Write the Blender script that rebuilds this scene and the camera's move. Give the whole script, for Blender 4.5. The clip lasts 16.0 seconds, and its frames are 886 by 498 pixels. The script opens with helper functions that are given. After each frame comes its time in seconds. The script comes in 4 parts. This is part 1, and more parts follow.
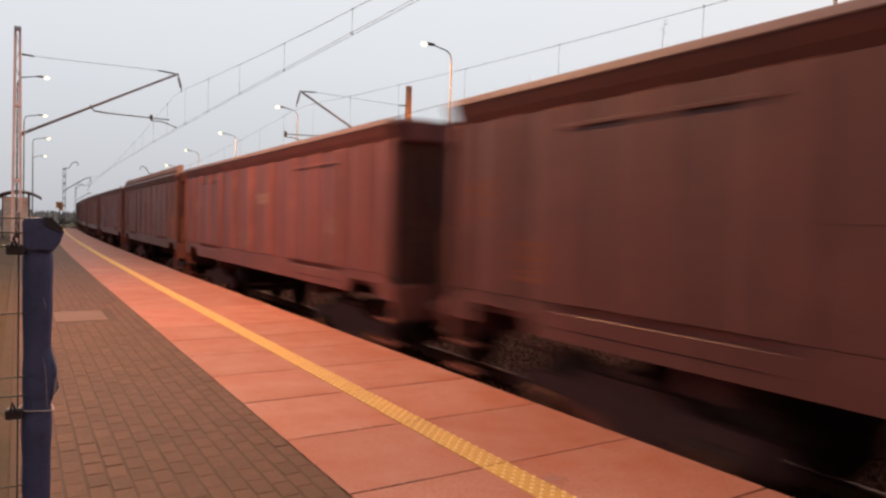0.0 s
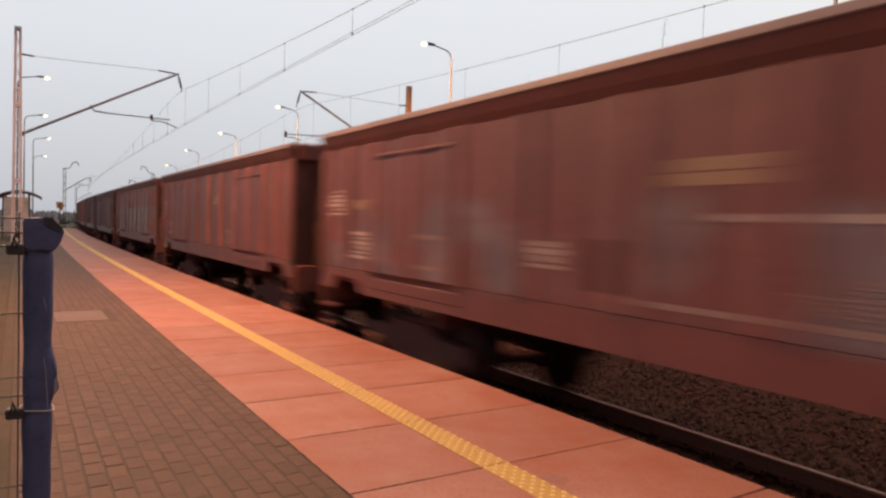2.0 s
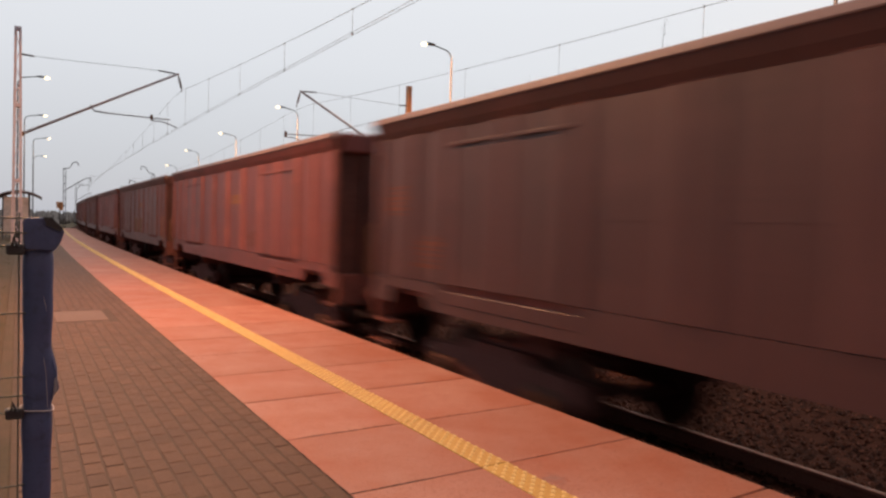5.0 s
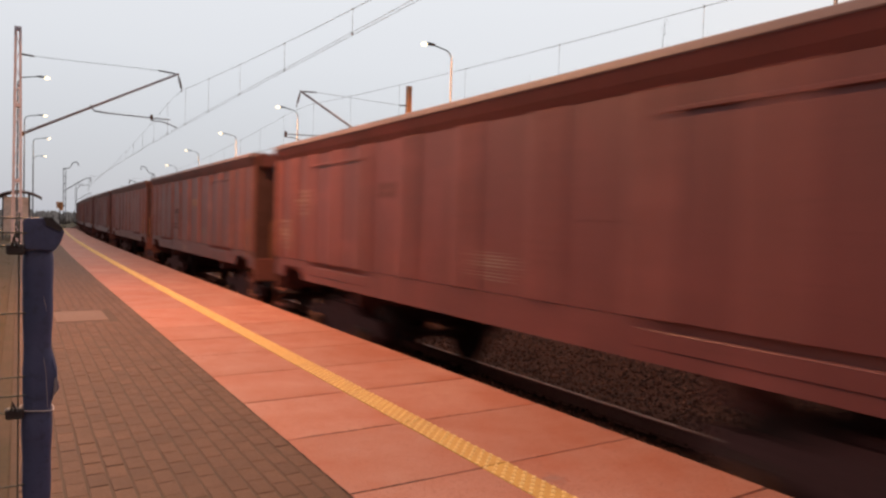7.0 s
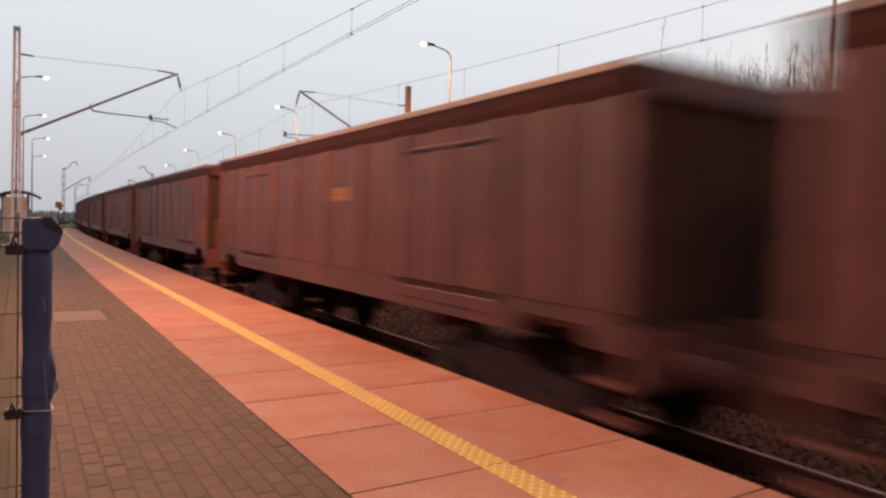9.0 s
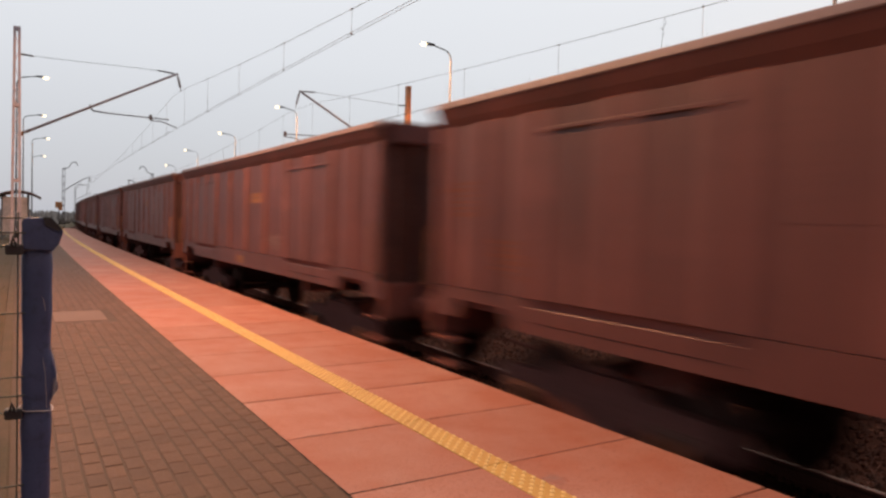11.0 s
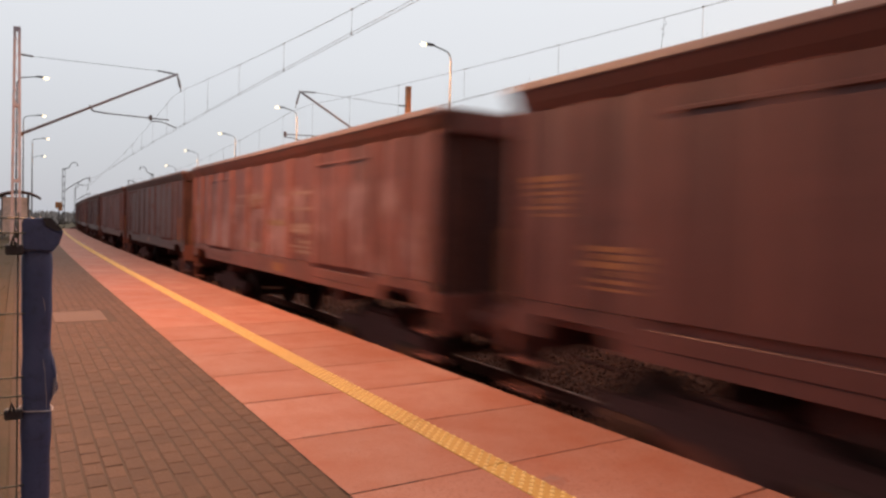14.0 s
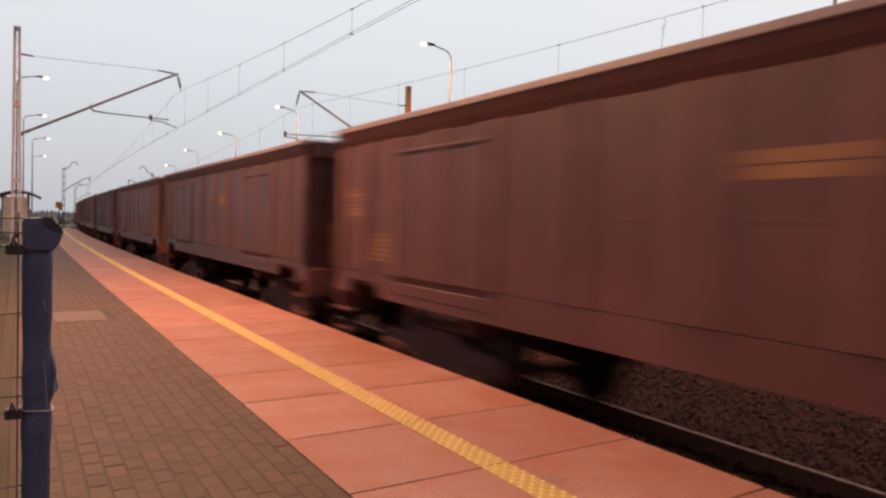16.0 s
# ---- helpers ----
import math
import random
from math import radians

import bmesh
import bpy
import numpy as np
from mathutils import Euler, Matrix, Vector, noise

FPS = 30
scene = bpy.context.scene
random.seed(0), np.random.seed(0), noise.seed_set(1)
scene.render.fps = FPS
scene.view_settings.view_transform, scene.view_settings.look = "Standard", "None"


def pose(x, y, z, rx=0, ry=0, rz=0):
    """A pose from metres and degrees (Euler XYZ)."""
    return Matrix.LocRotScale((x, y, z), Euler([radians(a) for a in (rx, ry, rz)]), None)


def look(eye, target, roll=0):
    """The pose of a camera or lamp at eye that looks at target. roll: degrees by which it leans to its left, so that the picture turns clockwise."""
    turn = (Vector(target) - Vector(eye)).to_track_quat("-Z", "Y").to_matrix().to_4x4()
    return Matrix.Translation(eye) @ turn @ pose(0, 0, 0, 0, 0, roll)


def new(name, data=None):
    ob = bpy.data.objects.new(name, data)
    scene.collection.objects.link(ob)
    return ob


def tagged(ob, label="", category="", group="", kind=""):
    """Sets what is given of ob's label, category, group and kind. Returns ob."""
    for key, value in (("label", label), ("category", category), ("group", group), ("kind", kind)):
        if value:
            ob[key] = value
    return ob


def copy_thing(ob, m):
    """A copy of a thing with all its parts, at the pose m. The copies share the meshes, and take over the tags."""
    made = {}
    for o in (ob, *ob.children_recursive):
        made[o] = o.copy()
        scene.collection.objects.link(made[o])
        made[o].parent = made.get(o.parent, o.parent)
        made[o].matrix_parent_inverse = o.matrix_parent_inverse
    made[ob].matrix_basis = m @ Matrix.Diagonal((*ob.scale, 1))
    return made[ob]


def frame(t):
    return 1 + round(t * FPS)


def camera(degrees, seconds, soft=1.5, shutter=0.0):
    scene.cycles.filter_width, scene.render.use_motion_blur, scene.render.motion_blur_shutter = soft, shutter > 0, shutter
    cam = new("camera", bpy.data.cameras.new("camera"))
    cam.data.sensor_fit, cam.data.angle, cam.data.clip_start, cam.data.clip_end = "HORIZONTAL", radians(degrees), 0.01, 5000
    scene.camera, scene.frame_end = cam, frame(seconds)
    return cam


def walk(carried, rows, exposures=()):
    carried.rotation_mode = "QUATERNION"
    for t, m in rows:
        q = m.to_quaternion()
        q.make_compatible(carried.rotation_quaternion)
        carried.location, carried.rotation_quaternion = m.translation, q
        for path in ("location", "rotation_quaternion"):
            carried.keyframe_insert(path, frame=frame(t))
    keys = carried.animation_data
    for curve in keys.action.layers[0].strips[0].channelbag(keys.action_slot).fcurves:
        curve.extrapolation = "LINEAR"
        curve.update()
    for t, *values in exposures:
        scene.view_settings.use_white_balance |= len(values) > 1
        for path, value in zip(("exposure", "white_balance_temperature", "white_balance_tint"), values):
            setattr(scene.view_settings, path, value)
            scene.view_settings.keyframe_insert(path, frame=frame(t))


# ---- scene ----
# ---- camera ----
cam = camera(66.25, 16.0, soft=2.5, shutter=0.85)
# the camera rests on a fence and only trembles: seconds, turn to the left and up in degrees
walk(cam, [(t, pose(0, 0, 1.4, 87.953 + up, -1.674, -32.012 + left)) for t, left, up in (
    (0.0, -0.02, 0.0), (0.5, -0.06, -0.04), (1.0, -0.07, -0.10), (1.5, -0.06, -0.04), (2.0, 0.0, 0.0), (4.0, 0.0, 0.0),
    (8.5, 0.0, 0.0), (9.0, -0.06, 0.0), (12.0, -0.06, 0.0), (15.0, -0.06, 0.03), (16.0, -0.05, 0.0))])

# ---- world and light ----
scene.view_settings.exposure = 0.0
world = bpy.data.worlds.new("dusk_sky")
scene.world = world
world.use_nodes = True
wn, wl = world.node_tree.nodes, world.node_tree.links
wn.clear()
w_out, w_bg = wn.new("ShaderNodeOutputWorld"), wn.new("ShaderNodeBackground")
w_sky = wn.new("ShaderNodeTexSky")
w_sky.sky_type, w_sky.sun_disc = "NISHITA", False
w_sky.sun_elevation, w_sky.sun_rotation = radians(4), radians(70)
w_scale = wn.new("ShaderNodeVectorMath")
w_scale.operation = "SCALE"
w_scale.inputs["Scale"].default_value = 0.10
w_geo, w_sep = wn.new("ShaderNodeTexCoord"), wn.new("ShaderNodeSeparateXYZ")
w_ramp = wn.new("ShaderNodeValToRGB")
w_ramp.color_ramp.elements[0].position, w_ramp.color_ramp.elements[0].color = 0.0, (0.585, 0.600, 0.660, 1)
w_ramp.color_ramp.elements[1].position, w_ramp.color_ramp.elements[1].color = 0.55, (1.035, 1.05, 1.09, 1)
w_ramp.color_ramp.elements.new(1.0).color = (1.44, 1.41, 1.40, 1)
mid = w_ramp.color_ramp.elements.new(0.22)
mid.color = (0.83, 0.85, 0.90, 1)
w_mix = wn.new("ShaderNodeMixRGB")
w_mix.inputs[0].default_value = 0.88
wl.new(w_geo.outputs["Generated"], w_sep.inputs[0])
wl.new(w_sep.outputs["Z"], w_ramp.inputs[0])
wl.new(w_sky.outputs[0], w_scale.inputs[0])
wl.new(w_scale.outputs["Vector"], w_mix.inputs[1])
wl.new(w_ramp.outputs[0], w_mix.inputs[2])
# the sky away from the set sun is darker and bluer
w_side = wn.new("ShaderNodeMapRange")
w_side.interpolation_type = "SMOOTHSTEP"
w_side.inputs[1].default_value, w_side.inputs[2].default_value = -0.40, 0.50
w_side.inputs[3].default_value, w_side.inputs[4].default_value = 0.0, 1.0
w_tint, w_shade = wn.new("ShaderNodeMixRGB"), wn.new("ShaderNodeVectorMath")
w_tint.inputs[1].default_value, w_tint.inputs[2].default_value = (0.24, 0.245, 0.27, 1), (1, 1, 1, 1)
w_shade.operation = "MULTIPLY"
w_way = wn.new("ShaderNodeVectorMath")
w_way.operation, w_way.inputs[1].default_value = "DOT_PRODUCT", (0.6, 0.8, 0.45)
wl.new(w_geo.outputs["Generated"], w_way.inputs[0])
wl.new(w_way.outputs["Value"], w_side.inputs[0])
wl.new(w_side.outputs[0], w_tint.inputs[0])
wl.new(w_mix.outputs[0], w_shade.inputs[0])
wl.new(w_tint.outputs[0], w_shade.inputs[1])
wl.new(w_shade.outputs["Vector"], w_bg.inputs["Color"])
w_bg.inputs["Strength"].default_value = 1.0
wl.new(w_bg.outputs[0], w_out.inputs[0])
sun_data = bpy.data.lights.new("sun", "SUN")
sun_data.energy, sun_data.angle, sun_data.color = 0.5, radians(25), (1.0, 0.93, 0.86)
sun = new("sun", sun_data)
sun.matrix_basis = look((60, 20, 40), (0, 0, 0))
LAMP_POWER, LAMP_COLOR = 3150.0, (1.0, 0.46, 0.20)

# ---- materials ----


def link_mix(nt, fac, a, b):
    m = nt.nodes.new("ShaderNodeMixRGB")
    for sock, val in ((m.inputs[0], fac), (m.inputs[1], a), (m.inputs[2], b)):
        if isinstance(val, (float, int)):
            sock.default_value = val
        elif isinstance(val, tuple):
            sock.default_value = (*val, 1) if len(val) == 3 else val
        else:
            nt.links.new(val, sock)
    return m.outputs[0]


def noise_fac(nt, coord, scale, lo, hi, detail=5.0, stretch=None, rough=0.6):
    if stretch:
        mp = nt.nodes.new("ShaderNodeMapping")
        mp.inputs["Scale"].default_value = stretch
        nt.links.new(coord, mp.inputs[0])
        coord = mp.outputs[0]
    n = nt.nodes.new("ShaderNodeTexNoise")
    n.inputs["Scale"].default_value, n.inputs["Detail"].default_value, n.inputs["Roughness"].default_value = scale, detail, rough
    nt.links.new(coord, n.inputs["Vector"])
    r = nt.nodes.new("ShaderNodeMapRange")
    r.inputs[1].default_value, r.inputs[2].default_value = lo, hi
    nt.links.new(n.outputs[0], r.inputs[0])
    return r.outputs[0]


def material(name, base, alt, dark=None, rough=0.8, metal=0.0, grain=60.0, patch=1.5, bump=0.3, bump_scale=None,
             tint=0.0, stretch=None, shift=True, spec=0.3):
    """A surface with a large-scale stain (alt), fine grain (dark), relief, and a small tint from piece to piece."""
    m = bpy.data.materials.new(name)
    m.use_nodes = True
    nt = m.node_tree
    b = nt.nodes["Principled BSDF"]
    tc, oi = nt.nodes.new("ShaderNodeTexCoord"), nt.nodes.new("ShaderNodeObjectInfo")
    coord = tc.outputs["Object"]
    if shift:
        add = nt.nodes.new("ShaderNodeVectorMath")
        add.operation = "MULTIPLY_ADD"
        comb = nt.nodes.new("ShaderNodeCombineXYZ")
        for i in range(3):
            nt.links.new(oi.outputs["Random"], comb.inputs[i])
        nt.links.new(comb.outputs[0], add.inputs[0])
        add.inputs[1].default_value = (37, 53, 71)
        nt.links.new(coord, add.inputs[2])
        coord = add.outputs[0]
    dark = dark or tuple(c * 0.55 for c in base)
    c = link_mix(nt, noise_fac(nt, coord, patch, 0.35, 0.68, stretch=stretch), base, alt)
    c = link_mix(nt, noise_fac(nt, coord, grain, 0.52, 0.80, 3.0), c, dark)
    if tint:
        hsv = nt.nodes.new("ShaderNodeHueSaturation")
        mr = nt.nodes.new("ShaderNodeMapRange")
        mr.inputs[3].default_value, mr.inputs[4].default_value = 1 - tint, 1 + tint
        nt.links.new(oi.outputs["Random"], mr.inputs[0])
        nt.links.new(mr.outputs[0], hsv.inputs["Value"])
        nt.links.new(c, hsv.inputs["Color"])
        c = hsv.outputs[0]
    nt.links.new(c, b.inputs["Base Color"])
    b.inputs["Roughness"].default_value, b.inputs["Metallic"].default_value = rough, metal
    b.inputs["Specular IOR Level"].default_value = spec
    if bump:
        n = nt.nodes.new("ShaderNodeTexNoise")
        n.inputs["Scale"].default_value, n.inputs["Detail"].default_value = bump_scale or grain, 6.0
        nt.links.new(coord, n.inputs["Vector"])
        bp = nt.nodes.new("ShaderNodeBump")
        bp.inputs["Strength"].default_value, bp.inputs["Distance"].default_value = bump, 0.01
        nt.links.new(n.outputs[0], bp.inputs["Height"])
        nt.links.new(bp.outputs[0], b.inputs["Normal"])
    return m


def by_island(mat, name):
    """The same surface for pieces that are joined into one mesh: it varies from piece to piece."""
    m = mat.copy()
    m.name = name
    nt = m.node_tree
    for n in list(nt.nodes):
        if n.bl_idname == "ShaderNodeObjectInfo":
            g = nt.nodes.new("ShaderNodeNewGeometry")
            for l in list(n.outputs["Random"].links):
                nt.links.new(g.outputs["Random Per Island"], l.to_socket)
    return m


def glow(name, color, strength):
    m = bpy.data.materials.new(name)
    m.use_nodes = True
    b = m.node_tree.nodes["Principled BSDF"]
    b.inputs["Base Color"].default_value = (*color, 1)
    b.inputs["Emission Color"].default_value = (*color, 1)
    b.inputs["Emission Strength"].default_value = strength
    return m


def wagon_paint(name, base, rust, spray=None, spray2=None, seed=0.0, high=1.6, cover=0.0):
    """Faded oxide-red wagon paint with rust streaks running down; some wagons carry sprayed paint in a belt low on the side."""
    m = material(name, base, rust, dark=tuple(c * 0.5 for c in base), rough=0.50, grain=26.0, patch=1.3, bump=0.2, spec=0.45,
                 stretch=(1.0, 1.6, 0.35), tint=0.0, shift=False)
    nt = m.node_tree
    b = nt.nodes["Principled BSDF"]
    c = b.inputs["Base Color"].links[0].from_socket
    tc = nt.nodes.new("ShaderNodeTexCoord")
    shift = nt.nodes.new("ShaderNodeVectorMath")
    shift.inputs[1].default_value = (seed, seed * 3.1, 0)
    nt.links.new(tc.outputs["Object"], shift.inputs[0])
    streak = noise_fac(nt, shift.outputs[0], 3.0, 0.50, 0.78, 4.0, (1.0, 2.2, 0.12))
    c = link_mix(nt, streak, c, tuple(x * 0.45 for x in rust))
    dust = noise_fac(nt, shift.outputs[0], 2.2, 0.55, 0.85, 6.0, (1, 1, 0.6))
    c = link_mix(nt, dust, c, tuple(min(1, x * 1.6 + 0.012) for x in base))
    if spray:
        sep = nt.nodes.new("ShaderNodeSeparateXYZ")
        nt.links.new(tc.outputs["Object"], sep.inputs[0])
        belt = nt.nodes.new("ShaderNodeMapRange")
        belt.interpolation_type = "SMOOTHSTEP"
        belt.inputs[1].default_value, belt.inputs[2].default_value = high + 0.15, high - 0.1
        nt.links.new(sep.outputs["Z"], belt.inputs[0])
        above = nt.nodes.new("ShaderNodeMapRange")
        above.inputs[1].default_value, above.inputs[2].default_value = 1.42, 1.52
        nt.links.new(sep.outputs["Z"], above.inputs[0])
        both = nt.nodes.new("ShaderNodeMath")
        both.operation = "MULTIPLY"
        nt.links.new(belt.outputs[0], both.inputs[0])
        nt.links.new(above.outputs[0], both.inputs[1])
        blob = noise_fac(nt, shift.outputs[0], 1.3, 0.49 - cover, 0.56 - cover, 3.0, (1, 1.3, 0.7))
        k = nt.nodes.new("ShaderNodeMath")
        k.operation = "MULTIPLY"
        nt.links.new(both.outputs[0], k.inputs[0])
        nt.links.new(blob, k.inputs[1])
        inner = noise_fac(nt, shift.outputs[0], 1.9, 0.46, 0.54, 2.0)
        c = link_mix(nt, k.outputs[0], c, link_mix(nt, inner, spray, spray2))
    nt.links.new(c, b.inputs["Base Color"])
    return m


M_SLAB = material("red_concrete", (0.345, 0.110, 0.061), (0.398, 0.181, 0.128), (0.210, 0.066, 0.039), 0.68, grain=75, patch=1.9, bump=0.45, tint=0.09, spec=0.4)
M_PAVER = material("brown_paver", (0.096, 0.0424, 0.0209), (0.122, 0.0550, 0.0278), (0.071, 0.0316, 0.0159), 0.75, grain=70, patch=2.2, bump=0.6, tint=0.11, spec=0.42)
M_JOINT = material("joint_sand", (0.082, 0.042, 0.023), (0.064, 0.035, 0.018), rough=0.8, grain=120, patch=3, spec=0.4)
M_YELLOW = material("yellow_tactile", (0.58, 0.325, 0.072), (0.50, 0.27, 0.065), (0.41, 0.215, 0.055), 0.6, grain=45, patch=4, bump=0.2, tint=0.05, spec=0.5)
M_STUD = material("worn_stud", (0.84, 0.61, 0.27), (0.76, 0.51, 0.20), rough=0.7, grain=60, patch=6, bump=0.1)
M_CONC = material("grey_concrete", (0.16, 0.125, 0.10), (0.11, 0.085, 0.07), rough=0.9, grain=40, patch=1.0, bump=0.3, tint=0.06)
M_COVER = material("pale_concrete", (0.150, 0.076, 0.047), (0.122, 0.062, 0.039), rough=0.7, grain=50, patch=2.0, bump=0.3, spec=0.5)
M_KERB = material("mossy_kerb", (0.098, 0.060, 0.037), (0.068, 0.050, 0.028), rough=0.9, grain=40, patch=2.5, bump=0.4, spec=0.2)
M_SMEAR = material("cement_smear", (0.33, 0.175, 0.140), (0.37, 0.130, 0.085), rough=0.9, grain=40, patch=14, bump=0.3)
M_WALLC = material("sooty_concrete", (0.21, 0.115, 0.095), (0.16, 0.088, 0.072), rough=0.95, grain=30, patch=1.2, bump=0.4, spec=0.18)
M_SEAM = material("seam_soil", (0.035, 0.022, 0.016), (0.055, 0.032, 0.022), rough=0.97, grain=60, patch=6)
M_BALLAST = material("ballast", (0.050, 0.0175, 0.0108), (0.066, 0.0230, 0.0138), (0.034, 0.0120, 0.0075), 0.95, grain=90, patch=3, bump=1.0, bump_scale=26, spec=0.04)
M_STONE = material("ballast_stone", (0.047, 0.0142, 0.0082), (0.138, 0.047, 0.026), (0.034, 0.0112, 0.0068), 0.75, grain=30, patch=11, bump=0.4, spec=0.12, tint=0.45)
M_RAILTOP = material("polished_rail", (0.25, 0.18, 0.155), (0.18, 0.125, 0.10), rough=0.5, metal=1.0, grain=20, patch=3, bump=0.05)
M_RAIL = material("rusty_rail", (0.30, 0.135, 0.105), (0.36, 0.16, 0.12), rough=0.92, grain=50, patch=4, spec=0.05)
M_EARTH = material("earth", (0.14, 0.095, 0.06), (0.10, 0.085, 0.045), (0.06, 0.045, 0.03), 0.97, grain=9, patch=0.5, bump=0.8, bump_scale=6)
M_PATH = material("worn_path", (0.098, 0.060, 0.036), (0.070, 0.052, 0.028), (0.08, 0.052, 0.036), 0.95, grain=40, patch=1.2, bump=0.5, spec=0.18)
M_GRASS = material("winter_grass", (0.075, 0.085, 0.03), (0.13, 0.105, 0.05), (0.04, 0.045, 0.02), 0.95, grain=30, patch=2, bump=0.5)
M_MAST = material("painted_mast", (0.64, 0.55, 0.60), (0.56, 0.48, 0.53), (0.42, 0.34, 0.37), 0.6, 0.1, grain=30, patch=4, bump=0.15)
# same mast paint with orange lamplight put into the base colour
M_LITMAST = material("lamplit_mast", (0.78, 0.40, 0.22), (0.68, 0.34, 0.19), (0.50, 0.25, 0.14), 0.75, 0.0, grain=30, patch=4, bump=0.15)
M_BRACKET = material("weathered_tube", (0.27, 0.245, 0.275), (0.21, 0.19, 0.21), rough=0.6, metal=0.1, grain=30, patch=4, bump=0.1)
M_GALV = material("galvanised", (0.13, 0.13, 0.135), (0.10, 0.10, 0.105), rough=0.5, metal=0.2, grain=40, patch=6, bump=0.1)
M_DARKSTEEL = material("dark_steel", (0.075, 0.065, 0.065), (0.11, 0.085, 0.075), rough=0.6, metal=0.5, grain=30, patch=5)
M_WIRE = material("copper_wire", (0.09, 0.075, 0.07), (0.12, 0.09, 0.075), rough=0.5, metal=0.7, grain=50, patch=10, bump=0.0)
M_PORC = material("brown_porcelain", (0.10, 0.055, 0.04), (0.13, 0.07, 0.05), rough=0.25, grain=20, patch=10, bump=0.0, spec=0.5)
M_FILM = material("blue_film", (0.040, 0.050, 0.115), (0.062, 0.072, 0.150), (0.026, 0.030, 0.066), 0.6, grain=35, patch=7, bump=0.5, bump_scale=14, stretch=(1, 1, 0.4), spec=0.5)
M_FENCE = material("green_fence_wire", (0.05, 0.058, 0.048), (0.07, 0.066, 0.05), rough=0.55, grain=60, patch=12, bump=0.1)
M_CLAMP = material("black_clamp", (0.034, 0.028, 0.03), (0.048, 0.038, 0.036), rough=0.5, grain=40, patch=8, bump=0.1)
M_STRAP = material("pale_strap", (0.42, 0.36, 0.36), (0.33, 0.27, 0.27), rough=0.5, grain=50, patch=9, bump=0.0)
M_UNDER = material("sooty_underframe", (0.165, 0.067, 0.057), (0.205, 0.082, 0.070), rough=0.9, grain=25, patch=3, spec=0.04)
M_AXLE = material("dusty_axle_box", (0.15, 0.075, 0.055), (0.10, 0.048, 0.036), rough=0.9, grain=25, patch=4, spec=0.1)
# base colour darkened to stand for the shade between wagons
M_END = material("shade_dark_steel", (0.070, 0.036, 0.033), (0.100, 0.051, 0.046), rough=0.9, grain=22, patch=2.0, bump=0.3, spec=0.08)
M_WHEEL = material("wheel_steel", (0.085, 0.040, 0.033), (0.11, 0.054, 0.043), rough=0.7, metal=0.1, grain=30, patch=6, spec=0.04)
M_WHITE = material("white_stencil", (0.31, 0.215, 0.19), (0.20, 0.115, 0.10), rough=0.75, grain=25, patch=5, bump=0.05)
M_CHALK = material("chalk_white", (0.52, 0.42, 0.39), (0.33, 0.23, 0.20), rough=0.75, grain=25, patch=5, bump=0.05)
M_OCHRE = material("ochre_stencil", (0.345, 0.160, 0.075), (0.24, 0.105, 0.055), rough=0.75, grain=25, patch=5, bump=0.05)
M_FADED = material("faded_stencil", (0.195, 0.064, 0.038), (0.15, 0.050, 0.033), rough=0.75, grain=25, patch=5, bump=0.05)
M_BEIGE = material("beige_patch", (0.34, 0.225, 0.15), (0.20, 0.115, 0.08), rough=0.8, grain=20, patch=4, bump=0.05)
M_TAN = material("faded_tan_patch", (0.21, 0.118, 0.066), (0.15, 0.075, 0.045), rough=0.8, grain=20, patch=4, bump=0.05)
M_NAVY = material("dark_patch", (0.046, 0.022, 0.022), (0.070, 0.030, 0.028), rough=0.8, grain=20, patch=4, bump=0.05)
M_TARP = material("dusty_board", (0.42, 0.265, 0.225), (0.34, 0.20, 0.165), rough=0.85, grain=15, patch=1.0, bump=0.2)
M_BARK = material("twig_bark", (0.085, 0.06, 0.05), (0.12, 0.085, 0.065), rough=0.95, grain=30, patch=5, bump=0.2)
M_BRUSH = material("bare_brush", (0.15, 0.098, 0.082), (0.19, 0.13, 0.105), rough=0.97, grain=12, patch=2, bump=0.0)
M_SCRUB = material("far_scrub", (0.25, 0.225, 0.215), (0.30, 0.265, 0.24), rough=0.97, grain=5, patch=0.6, bump=0.0)
M_SIGN = material("orange_board", (0.42, 0.23, 0.11), (0.36, 0.19, 0.09), rough=0.6, grain=30, patch=5, bump=0.0)
M_GLASSY = material("milky_panel", (0.78, 0.66, 0.60), (0.56, 0.46, 0.41), rough=0.35, grain=12, patch=2.2, bump=0.05, spec=0.5)
M_ROOFB = material("brown_roof", (0.11, 0.065, 0.055), (0.15, 0.09, 0.075), rough=0.5, grain=20, patch=3, bump=0.1)
M_GLOW = glow("lamp_lens", (1.0, 0.78, 0.46), 3.2)
# pale base holds dust plus the sky light on the rail's face
M_RIM = material("dusty_skylit_rail", (0.250, 0.168, 0.163), (0.200, 0.130, 0.125), rough=0.6, spec=0.5, grain=18, patch=1.6, bump=0.2, shift=False, stretch=(1, 0.5, 1))

# ---- mesh helpers ----


def box(bm, x0, x1, y0, y1, z0, z1, c=0.0):
    """A box; with c its edges are chamfered."""
    r = bmesh.ops.create_cube(bm, size=1.0, matrix=Matrix.Translation(((x0 + x1) / 2, (y0 + y1) / 2, (z0 + z1) / 2))
                              @ Matrix.Diagonal((x1 - x0, y1 - y0, z1 - z0, 1)))
    if c:
        edges = list({e for v in r["verts"] for e in v.link_edges})
        bmesh.ops.bevel(bm, geom=edges, offset=c, segments=1, affect="EDGES", profile=0.5)
    return r["verts"]


